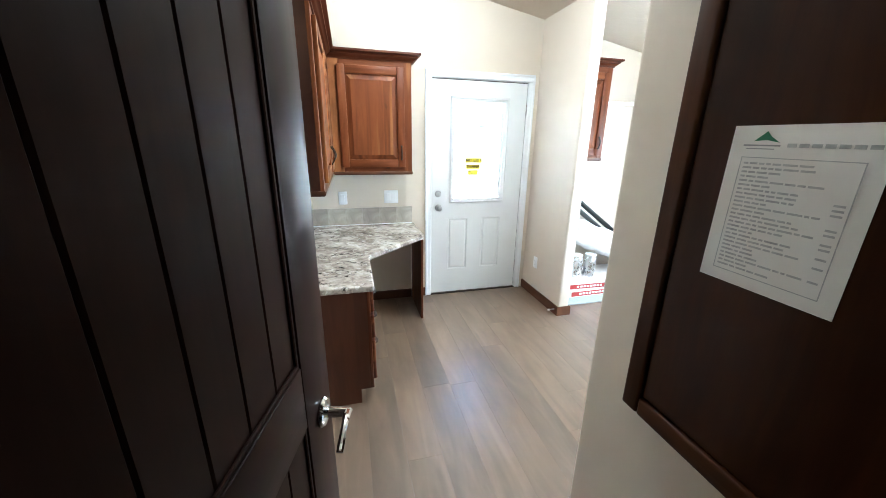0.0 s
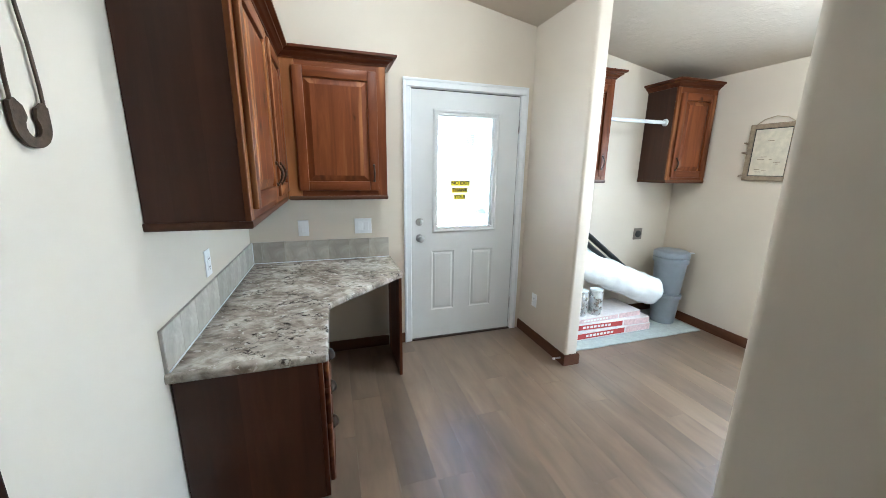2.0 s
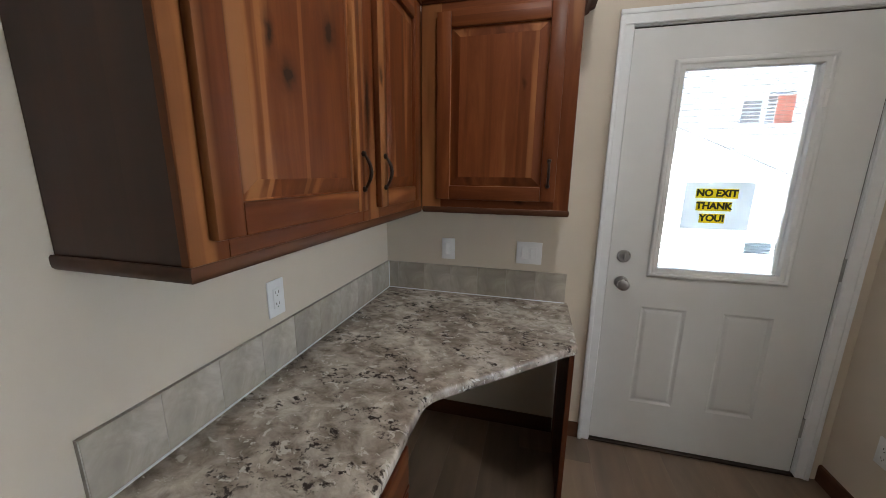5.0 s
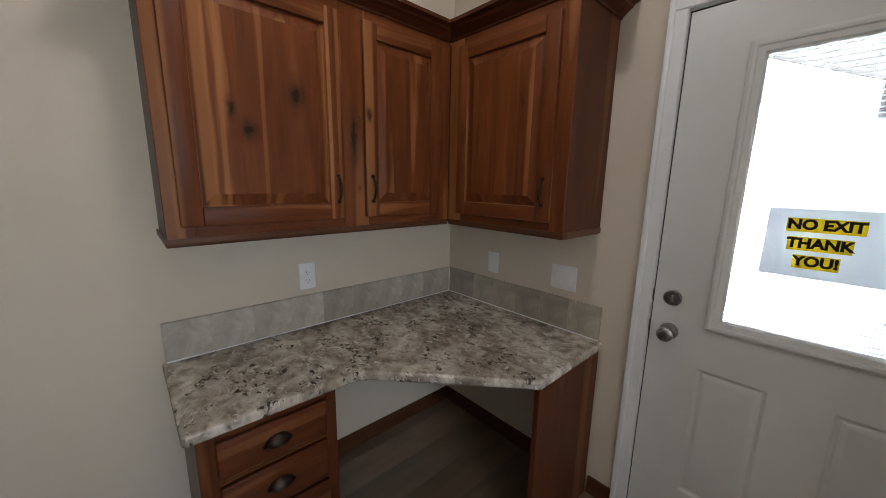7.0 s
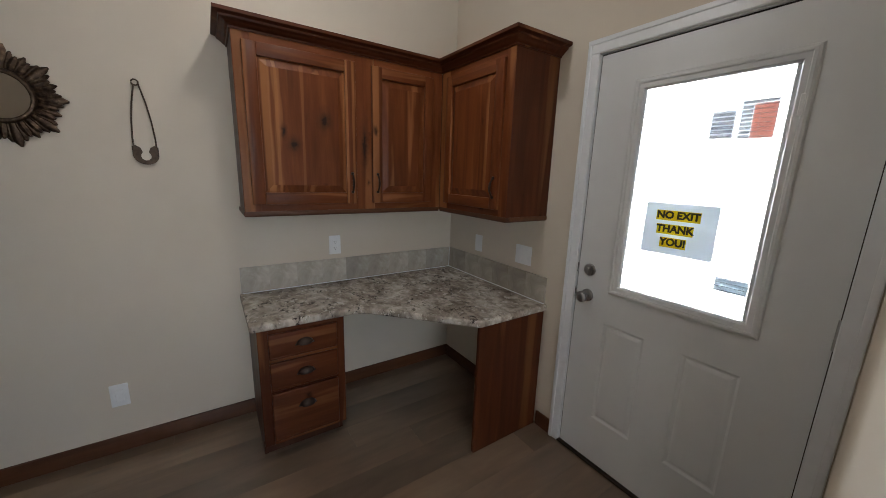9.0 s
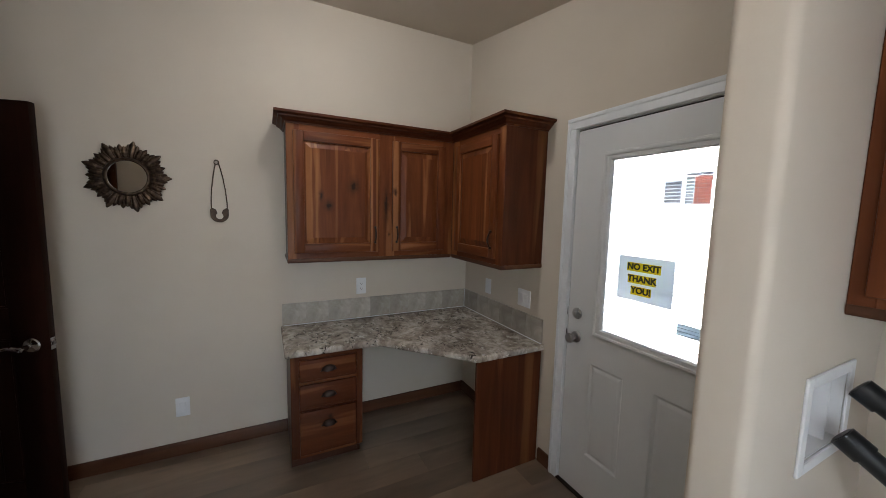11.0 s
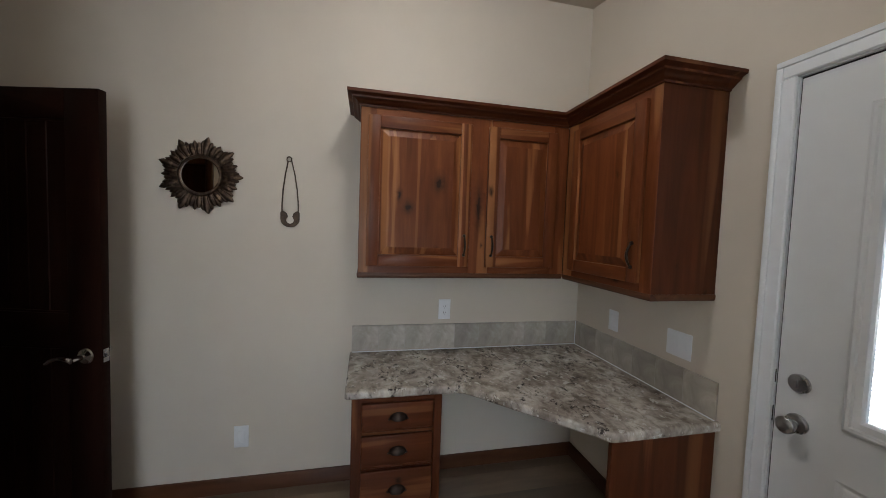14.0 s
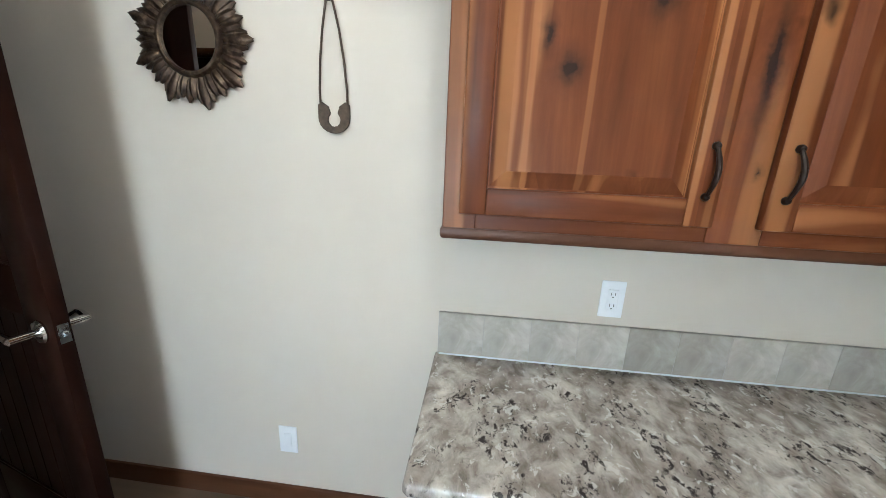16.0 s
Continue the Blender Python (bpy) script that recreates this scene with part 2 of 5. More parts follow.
M_INKDARK = plain("dark_ink", (0.03, 0.03, 0.03), 0.8)
M_GREEN = plain("green_ink", (0.02, 0.14, 0.07), 0.7)
M_RED = plain("red_print", (0.42, 0.040, 0.038), 0.45)
M_PINK = plain("faded_pink_print", (0.68, 0.50, 0.50), 0.6, vary=0.15, scale=40)
M_CARTON = plain("white_wrapped_carton", (0.72, 0.68, 0.67), 0.35, vary=0.08, scale=25)
M_GREYPRINT = plain("grey_print", (0.45, 0.46, 0.46), 0.7, vary=0.2, scale=60)
M_MAT = plain("grey_green_mat", (0.37, 0.41, 0.40), 0.75, vary=0.1, scale=30, grain=0.3)
M_FABRIC = plain("grey_blue_fabric", (0.30, 0.33, 0.40), 0.9, vary=0.12, scale=40, grain=0.4)
M_TWIG = plain("weathered_twig", (0.20, 0.15, 0.105), 0.8, vary=0.25, scale=50, grain=0.4)
M_OLDFRAME = plain("weathered_frame_wood", (0.24, 0.185, 0.125), 0.7, vary=0.2, scale=40, grain=0.3)
M_PARCH = plain("parchment_print", (0.55, 0.50, 0.40), 0.7, vary=0.12, scale=25)
M_STRING = plain("jute_string", (0.40, 0.33, 0.24), 0.9)
M_SIDING = plain("white_vinyl_siding", (0.82, 0.83, 0.84), 0.5, vary=0.03, scale=3)
M_GROUND = plain("pale_gravel", (0.42, 0.40, 0.37), 0.9, vary=0.2, scale=14, grain=0.6)
M_DARKPANE = plain("blue_grey_sheet", (0.06, 0.072, 0.08), 0.5, vary=0.12, scale=6)
M_ROOF = plain("grey_shingles", (0.056, 0.060, 0.063), 0.9, vary=0.3, scale=9, grain=0.5)
M_BLIND = plain("white_blind_slat", (0.62, 0.63, 0.64), 0.4, vary=0.01)


def thin_paper(name, colour, through_part=0.25, glow_part=0.85):
    """Paper that lets daylight through from behind."""
    m, n, l, b = nodes_of(name, 0.8, 0, 0.2)
    b.inputs["Base Color"].default_value = (*colour, 1)
    tr = n.new("ShaderNodeBsdfTranslucent")
    tr.inputs[0].default_value = (*colour, 1)
    mx = n.new("ShaderNodeMixShader")
    mx.inputs[0].default_value = glow_part
    l.new(b.outputs[0], mx.inputs[1])
    l.new(tr.outputs[0], mx.inputs[2])
    clear = n.new("ShaderNodeBsdfTransparent")
    clear.inputs[0].default_value = (*colour, 1)
    thin = n.new("ShaderNodeMixShader")
    thin.inputs[0].default_value = through_part
    l.new(mx.outputs[0], thin.inputs[1])
    l.new(clear.outputs[0], thin.inputs[2])
    l.new(thin.outputs[0], n["Material Output"].inputs[0])
    return m


M_SIGN = thin_paper("pale_sign_paper_thin", (0.86, 0.93, 0.98), 0.14, 0.45)
M_YELLOW = thin_paper("yellow_highlight_thin", (1.0, 0.85, 0.17), 0.85)
M_DRAB = thin_paper("red_notice_thin", (1.0, 0.62, 0.53), 0.30, 0.6)
M_THIN = thin_paper("white_notice_thin", (0.85, 0.87, 0.87), 0.20, 0.6)
M_GREYINK = thin_paper("dark_print_thin", (0.58, 0.58, 0.59), 0.6)
M_SIGNINK = thin_paper("black_marker_thin", (0.045, 0.045, 0.045), 0.1)
M_STICKER = thin_paper("pale_sticker_thin", (0.60, 0.67, 0.70), 0.08, 0.38)
M_GREYPRINT2 = thin_paper("grey_print_thin", (0.74, 0.75, 0.76), 0.15, 0.5)
M_PRINTFILM = thin_paper("faint_print_film", (0.72, 0.72, 0.73), 0.85)
M_CUT = plain("can_metal", (0.60, 0.61, 0.62), 0.28, 0.8, 0.1, 30)


def make_glass(name, rough=0.0):
    m, n, l, b = nodes_of(name, rough)
    b.inputs["Base Color"].default_value = (0.97, 0.985, 0.98, 1)
    b.inputs["Transmission Weight"].default_value = 1.0
    b.inputs["IOR"].default_value = 1.45
    return m


M_GLASS = make_glass("clear_glass")
M_WRAP = plain("white_plastic_wrap", (0.80, 0.82, 0.82), 0.22, vary=0.06, scale=12)
wm = M_WRAP.node_tree
wv = mapped(wm.nodes, wm.links, (4, 9, 9))
bump(wm.nodes, wm.links, wm.nodes["Principled BSDF"], noise_tex(wm.nodes, wm.links, wv, 1.2, 4, 0.5, 1.0), 0.30, 0.02)
M_MIRROR, n_, l_, b_ = nodes_of("mirror_silver", 0.015, 1.0)
b_.inputs["Base Color"].default_value = (0.86, 0.86, 0.84, 1)
M_DIFFUSER, n_, l_, b_ = nodes_of("glowing_white_glass", 0.3)
b_.inputs["Base Color"].default_value = (0.9, 0.88, 0.84, 1)
b_.inputs["Emission Color"].default_value = (1, 0.96, 0.90, 1)
b_.inputs["Emission Strength"].default_value = 1.4


def leaf_metal():
    """Aged brass: bright on the raised ribs, brown in the hollows."""
    m, n, l, b = nodes_of("aged_brass", 0.45, 0.8)
    v = mapped(n, l, (1, 1, 1))
    t = noise_tex(n, l, v, 55, 4)
    l.new(ramp(n, l, t, [(0.3, (0.035, 0.022, 0.015)), (0.55, (0.085, 0.055, 0.036)), (0.8, (0.22, 0.155, 0.10))]), b.inputs["Base Color"])
    bump(n, l, b, t, 0.4, 0.003)
    return m


M_LEAF = leaf_metal()


def granite():
    """Laminate with a granite print: drifts of cream and grey-brown, with clustered dark flecks."""
    m, n, l, b = nodes_of("granite_laminate", 0.30, 0, 0.6)
    tc = n.new("ShaderNodeTexCoord")
    mp = n.new("ShaderNodeMapping")
    mp.inputs["Rotation"].default_value = (0, 0, radians(38))
    mp.inputs["Scale"].default_value = (1.0, 1.3, 1.0)
    l.new(tc.outputs["Object"], mp.inputs[0])
    v = mp.outputs[0]
    drift = noise_tex(n, l, v, 5.0, 6, 0.6, 0.35)
    c = ramp(n, l, drift, [(0.30, (0.200, 0.167, 0.143)), (0.42, (0.285, 0.246, 0.212)), (0.50, (0.372, 0.332, 0.290)), (0.58, (0.450, 0.410, 0.364)), (0.70, (0.560, 0.525, 0.478))])
    blot = noise_tex(n, l, v, 17, 5, 0.62, 0.5)
    c = mix(n, l, "MULTIPLY", 0.85, c, ramp(n, l, blot, [(0.37, (0.56, 0.525, 0.495)), (0.49, (0.97, 0.96, 0.95)), (0.62, (1.32, 1.32, 1.31))]))
    fleck = noise_tex(n, l, v, 40, 5, 0.72, 0.5)
    where = noise_tex(n, l, v, 7.0, 4, 0.6, 0.4)
    fk = mix(n, l, "MULTIPLY", 1.0, ramp(n, l, fleck, [(0.53, (0, 0, 0)), (0.58, (1.0, 1.0, 1.0))]), ramp(n, l, where, [(0.50, (0.05, 0.05, 0.05)), (0.57, (1, 1, 1))]))
    c = mix(n, l, "MIX", fk, c, (0.045, 0.037, 0.034))
    pale = noise_tex(n, l, v, 25, 5, 0.66, 0.6)
    c = mix(n, l, "MIX", ramp(n, l, pale, [(0.59, (0, 0, 0)), (0.625, (0.75, 0.75, 0.75))]), c, (0.64, 0.61, 0.565))
    l.new(c, b.inputs["Base Color"])
    vary_rough(n, l, b, drift, 0.15, 0.27)
    return m


M_GRANITE = granite()


def stone_tile():
    m, n, l, b = nodes_of("grey_stone_tile", 0.42, 0, 0.4)
    v = mapped(n, l, (1, 1, 1))
    info = n.new("ShaderNodeObjectInfo")
    t = noise_tex(n, l, v, 9, 5, 0.6, 0.8)
    c = ramp(n, l, t, [(0.3, (0.30, 0.27, 0.228)), (0.52, (0.42, 0.38, 0.325)), (0.72, (0.55, 0.515, 0.46))])
    tone = ramp(n, l, info.outputs["Random"], [(0, (0.74, 0.74, 0.735)), (0.4, (0.92, 0.92, 0.915)), (1, (1.08, 1.09, 1.09))])
    l.new(mix(n, l, "MULTIPLY", 1.0, c, tone), b.inputs["Base Color"])
    bump(n, l, b, t, 0.1, 0.002)
    return m


M_TILE = stone_tile()
M_GROUT = plain("pale_grout", (0.44, 0.415, 0.375), 0.8)


def plank_floor():
    """Vinyl planks: grey-brown oak print, one tone for each plank."""
    m, n, l, b = nodes_of("vinyl_plank", 0.36, 0, 0.5)
    info = n.new("ShaderNodeObjectInfo")
    tc = n.new("ShaderNodeTexCoord")
    off = n.new("ShaderNodeVectorMath")
    off.operation = "MULTIPLY_ADD"
    l.new(info.outputs["Random"], off.inputs[0])
    off.inputs[1].default_value = (13, 29, 7)
    l.new(tc.outputs["Object"], off.inputs[2])
    mp = n.new("ShaderNodeMapping")
    mp.inputs["Scale"].default_value = (6, 0.9, 1)
    l.new(off.outputs[0], mp.inputs[0])
    g = noise_tex(n, l, mp.outputs[0], 1.6, 5, 0.5, 0.8)
    c = ramp(n, l, g, [(0.25, (0.128, 0.086, 0.058)), (0.5, (0.172, 0.119, 0.081)), (0.75, (0.220, 0.157, 0.110))])
    tone = ramp(n, l, info.outputs["Random"], [(0, (0.86, 0.87, 0.88)), (0.45, (0.97, 0.96, 0.95)), (0.8, (1.04, 1.03, 1.01)), (1, (1.22, 1.20, 1.15))])
    c = mix(n, l, "MULTIPLY", 1.0, c, tone)
    cloud_map = n.new("ShaderNodeMapping")
    cloud_map.inputs["Scale"].default_value = (5, 1.6, 1)
    l.new(off.outputs[0], cloud_map.inputs[0])
    cloud = noise_tex(n, l, cloud_map.outputs[0], 1.3, 4, 0.55, 0.6)
    c = mix(n, l, "MULTIPLY", 1.0, c, ramp(n, l, cloud, [(0.30, (0.78, 0.76, 0.74)), (0.50, (1.0, 1.0, 1.0)), (0.70, (1.20, 1.19, 1.16))]))
    kn = n.new("ShaderNodeMapping")
    kn.inputs["Scale"].default_value = (9, 2.2, 1)
    l.new(off.outputs[0], kn.inputs[0])
    vo = n.new("ShaderNodeTexVoronoi")
    vo.inputs["Scale"].default_value = 0.55
    l.new(kn.outputs[0], vo.inputs["Vector"])
    k = ramp(n, l, vo.outputs["Distance"], [(0.02, (0.6, 0.6, 0.6)), (0.10, (0, 0, 0))])
    c = mix(n, l, "MIX", k, c, (0.09, 0.07, 0.058))
    l.new(c, b.inputs["Base Color"])
    bump(n, l, b, g, 0.08, 0.001)
    vary_rough(n, l, b, g, 0.30, 0.42)
    b.inputs["Coat Weight"].default_value = 0.85
    b.inputs["Coat IOR"].default_value = 1.5
    b.inputs["Coat Roughness"].default_value = 0.30
    return m


M_FLOOR = plank_floor()


# ---- mesh helpers ----
def bm_box(bm, x0, y0, z0, x1, y1, z1, bevel=0.0, seg=1):
    """Adds a box, with rounded edges where bevel is given."""
    r = bmesh.ops.create_cube(bm, size=1)
    vs = r["verts"]
    bmesh.ops.scale(bm, vec=(x1 - x0, y1 - y0, z1 - z0), verts=vs)
    bmesh.ops.translate(bm, vec=((x0 + x1) / 2, (y0 + y1) / 2, (z0 + z1) / 2), verts=vs)
    if bevel:
        es = list({e for v in vs for e in v.link_edges})
        bmesh.ops.bevel(bm, geom=es, offset=bevel, segments=seg, affect="EDGES", profile=0.5)
    return bm


def box(*a, **k):
    return bm_box(bmesh.new(), *a, **k)


def boxes(*items, bevel=0.0, seg=1):
    bm = bmesh.new()
    for it in items:
        bm_box(bm, *it, bevel=bevel, seg=seg)
    return bm


def lathe(profile, steps=28, m=None):
    """Turns a profile of (radius, height) about z; m moves the result."""
    bm = bmesh.new()
    rings = []
    for r, z in profile:
        if r < 1e-6:
            rings.append([bm.verts.new((0, 0, z))])
        else:
            rings.append([bm.verts.new((r * math.cos(2 * math.pi * i / steps), r * math.sin(2 * math.pi * i / steps), z)) for i in range(steps)])
    for a, b in zip(rings, rings[1:]):
        for i in range(steps):
            j = (i + 1) % steps
            if len(a) == 1 and len(b) == 1:
                continue
            if len(a) == 1:
                bm.faces.new((a[0], b[i], b[j]))
            elif len(b) == 1:
                bm.faces.new((a[i], a[j], b[0]))
            else:
                bm.faces.new((a[i], a[j], b[j], b[i]))
    bmesh.ops.recalc_face_normals(bm, faces=bm.faces)
    if m is not None:
        bm.transform(m)
    return bm


def tube(points, radius, steps=10, taper=None, closed=False, bm=None):
    """A round bar along points; taper gives a factor for the radius at each point."""
    bm = bm or bmesh.new()
    pts = [Vector(p) for p in points]
    rings = []
    up = Vector((0.13, 0.31, 0.94))
    for i, p in enumerate(pts):
        a = pts[i - 1] if (i or closed) else p
        b = pts[(i + 1) % len(pts)] if (i < len(pts) - 1 or closed) else p
        d = (b - a).normalized()
        u = d.cross(up)
        if u.length < 1e-3:
            u = d.cross(Vector((1, 0, 0)))
        u.normalize()
        w = d.cross(u)
        r = radius * (taper[i] if taper else 1)
        rings.append([bm.verts.new(p + r * (math.cos(2 * math.pi * k / steps) * u + math.sin(2 * math.pi * k / steps) * w)) for k in range(steps)])
    n = len(rings)
    for i in range(n if closed else n - 1):
        a, b = rings[i], rings[(i + 1) % n]
        for k in range(steps):
            j = (k + 1) % steps
            bm.faces.new((a[k], a[j], b[j], b[k]))
    if not closed:
        bm.faces.new(rings[0][::-1])
        bm.faces.new(rings[-1])
    bmesh.ops.recalc_face_normals(bm, faces=bm.faces)
    return bm


def prism(outline, z0, z1, bevel=0.0, seg=2, m=None):
    """A slab with the outline (x, y) between two heights."""
    bm = bmesh.new()
    f = bm.faces.new([bm.verts.new((x, y, z0)) for x, y in outline])
    r = bmesh.ops.extrude_face_region(bm, geom=[f])
    bmesh.ops.translate(bm, vec=(0, 0, z1 - z0), verts=[g for g in r["geom"] if isinstance(g, bmesh.types.BMVert)])
    bmesh.ops.recalc_face_normals(bm, faces=bm.faces)
    if bevel:
        es = [e for e in bm.edges if abs(e.verts[0].co.z - e.verts[1].co.z) < 1e-6]
        bmesh.ops.bevel(bm, geom=es, offset=bevel, segments=seg, affect="EDGES", profile=0.5)
    if m is not None:
        bm.transform(m)
    return bm


def sweep(path, profile, out_side=1):
    """A moulding: the profile (out, height) carried along a level path of (x, y), mitred at its corners."""
    bm = bmesh.new()
    rings = []
    for i, p in enumerate(path):
        p = Vector(p)
        d0 = (p - Vector(path[i - 1])).normalized() if i else None
        d1 = (Vector(path[i + 1]) - p).normalized() if i < len(path) - 1 else None
        ns = [Vector((d.y, -d.x)) * out_side for d in (d0, d1) if d is not None]
        n = sum(ns, Vector((0, 0))).normalized()
        k = 1 / max(0.3, n.dot(ns[0]))
        rings.append([bm.verts.new((p.x + n.x * o * k, p.y + n.y * o * k, z)) for o, z in profile])
    for a, b in zip(rings, rings[1:]):
        for k in range(len(profile)):
            j = (k + 1) % len(profile)
            bm.faces.new((a[k], a[j], b[j], b[k]))
    bm.faces.new(rings[0])
    bm.faces.new(rings[-1][::-1])
    bmesh.ops.recalc_face_normals(bm, faces=bm.faces)
    return bm


def mesh_of(name, bm, material, smooth=35):
    me = bpy.data.meshes.new(name)
    bm.normal_update()
    if smooth:
        lim = radians(smooth)
        for f in bm.faces:
            f.smooth = True
        for e in bm.edges:
            e.smooth = len(e.link_faces) == 2 and e.calc_face_angle(0) < lim
    bm.to_mesh(me)
    bm.free()
    me.materials.append(material)
    return me


def part(name, bm, material, parent, label="", smooth=35):
    """Links a bmesh, in world places, as one mesh under a thing or a part."""
    ob = new(name, mesh_of(name, bm, material, smooth))
    ob.parent = parent
    if parent.type == "EMPTY":
        ob.matrix_parent_inverse = parent.matrix_basis.inverted()
    return tagged(ob, label)


def thing(name, at, label, category, group="", kind=""):
    ob = new(name)
    ob.empty_display_size = 0.05
    ob.matrix_basis = pose(*at)
    return tagged(ob, label, category, group, kind)


def single(name, bm, material, label="", category="", group="", kind="", smooth=35):
    return tagged(new(name, mesh_of(name, bm, material, smooth)), label, category, group, kind)


def words(name, text, size, m, material, parent, bold=0.0, align="CENTER"):
    """Raised lettering in the built-in font, turned into a mesh."""
    cu = bpy.data.curves.new(name, "FONT")
    cu.body, cu.size, cu.align_x, cu.align_y = text, size, align, "CENTER"
    cu.offset, cu.extrude = bold, 0.0003
    tmp = bpy.data.objects.new(name, cu)
    me = bpy.data.meshes.new_from_object(tmp)
    bpy.data.objects.remove(tmp)
    me.transform(m)
    me.materials.clear()
    me.materials.append(material)
    ob = new(name, me)
    ob.parent = parent
    if parent.type == "EMPTY":
        ob.matrix_parent_inverse = parent.matrix_basis.inverted()
    return ob


FACE_N = pose(0, 0, 0, 90, 0, 0)      # plan (x, y) to a plane facing -y
FACE_E = pose(0, 0, 0, 90, 0, 90)     # plan (x, y) to a plane facing +x: x runs along +y

# ---- the large structure ----
XE, YN, YS, HALL, XC = 3.86, 4.0, 1.602, 0.70, 1.162
TOP = 3.0


def roof_z(x):
    return 2.94 - 0.174 * x


single("wall_west", box(-0.12, -1.2, 0, 0, YN, TOP), M_WALL, "beige painted drywall", "wall", kind="structure")
single("wall_north", boxes((-0.12, YN, 0, 1.158, YN + 0.14, TOP), (2.096, YN, 0, XE + 0.14, YN + 0.14, TOP), (1.158, YN, 2.046, 2.096, YN + 0.14, TOP)),
       M_WALL, "beige painted drywall with a door opening", "wall", kind="structure")
WIN = (1.87, 2.765, 0.59, 1.92)
single("wall_east", boxes((XE, YS - 0.12, 0, XE + 0.14, WIN[0], TOP), (XE, WIN[1], 0, XE + 0.14, YN, TOP), (XE, WIN[0], 0, XE + 0.14, WIN[1], WIN[2]), (XE, WIN[0], WIN[3], XE + 0.14, WIN[1], TOP)),
       M_WALL, "beige painted drywall with a window opening", "wall", kind="structure")


def rounded(x0, y0, x1, y1, r, corners):
    """A plan outline whose named corners (sw, se, ne, nw) are rounded."""
    pts = []
    for name, cx, cy, a0 in (("sw", x0, y0, 180), ("se", x1, y0, 270), ("ne", x1, y1, 0), ("nw", x0, y1, 90)):
        if name in corners:
            ox = cx + (r if cx == x0 else -r)
            oy = cy + (r if cy == y0 else -r)
            for i in range(9):
                a = radians(a0 + 90 * i / 8)
                pts.append((ox + r * math.cos(a), oy + r * math.sin(a)))
        else:
            pts.append((cx, cy))
    return pts


pw_bm = prism(rounded(2.194, 3.292, 2.306, 3.548, 0.022, ("sw", "se")), 0, TOP)
for a in ((2.194, 3.548, 0, 2.212, 3.772, TOP), (2.212, 3.548, 0, 2.306, 3.772, 1.020), (2.212, 3.548, 1.200, 2.306, 3.772, TOP), (2.194, 3.772, 0, 2.306, YN, TOP)):
    bm_box(pw_bm, *a)
single("wall_partition", pw_bm, M_WALL, "short beige partition with rounded drywall corners", "wall", kind="structure")
single("wall_closet", prism(rounded(XC, HALL - 0.12, XE, YS, 0.022, ("nw",)), 0, TOP), M_WALL, "beige wall ending in a rounded drywall corner", "wall", kind="structure")
single("wall_south", boxes((0, HALL - 0.12, 0, 0.085, HALL, TOP), (0.985, HALL - 0.12, 0, XC, HALL, TOP), (0.085, HALL - 0.12, 2.075, 0.985, HALL, TOP)),
       M_WALL, "beige wall round the hall doorway", "wall", kind="structure")
single("wall_hall_east", box(XC, -1.2, 0, XC + 0.12, HALL - 0.12, TOP), M_WALL, "beige hall wall", "wall", kind="structure")
single("wall_hall_south", box(-0.12, -1.32, 0, XC + 0.12, -1.2, TOP), M_WALL, "beige hall wall", "wall", kind="structure")
# one sloping ceiling sheet, high over the desk wall and low over the window
cb = bmesh.new()
lo = [cb.verts.new((x, y, roof_z(x))) for x, y in ((-0.12, -1.3), (XE + 0.14, -1.3), (XE + 0.14, YN + 0.14), (-0.12, YN + 0.14))]
hi = [cb.verts.new((v.co.x, v.co.y, v.co.z + 0.5)) for v in lo]
cb.faces.new(lo[::-1]), cb.faces.new(hi)
for i in range(4):
    cb.faces.new((lo[i], lo[(i + 1) % 4], hi[(i + 1) % 4], hi[i]))
single("ceiling", cb, M_CEIL, "sloping textured beige ceiling", "ceiling", kind="structure")
single("roof_cover", box(-0.3, -1.5, 3.0, XE + 0.3, YN + 0.3, 3.5), M_ROOF, "grey roof sheet", "roof", kind="structure")

# baseboards, each a bevelled wooden strip
BASE_PROFILE = [(0.0, 0.0), (0.012, 0.0), (0.012, 0.072), (0.008, 0.084), (0.0, 0.086)]


def baseboard(path, mat, side):
    single("baseboard", sweep(path, BASE_PROFILE, side), mat, "reddish-brown wooden baseboard", "baseboard", kind="structure")


baseboard([(0, 0.72), (0, 2.575)], M_BASE_Y, 1)
baseboard([(0, 2.985), (0, YN)], M_BASE_Y, 1)
baseboard([(0.012, YN), (0.968, YN)], M_BASE_X, 1)
baseboard([(0.997, YN), (1.108, YN)], M_BASE_X, 1)
baseboard([(2.194, YN), (2.194, 3.292), (2.306, 3.292), (2.306, YN)], M_BASE_Y, 1)
baseboard([(XE, YN), (XE, YS)], M_BASE_Y, 1)
baseboard([(2.318, YN), (XE - 0.012, YN)], M_BASE_X, 1)
baseboard([(XE - 0.012, YS), (XC, YS), (XC, HALL)], M_BASE_X, 1)


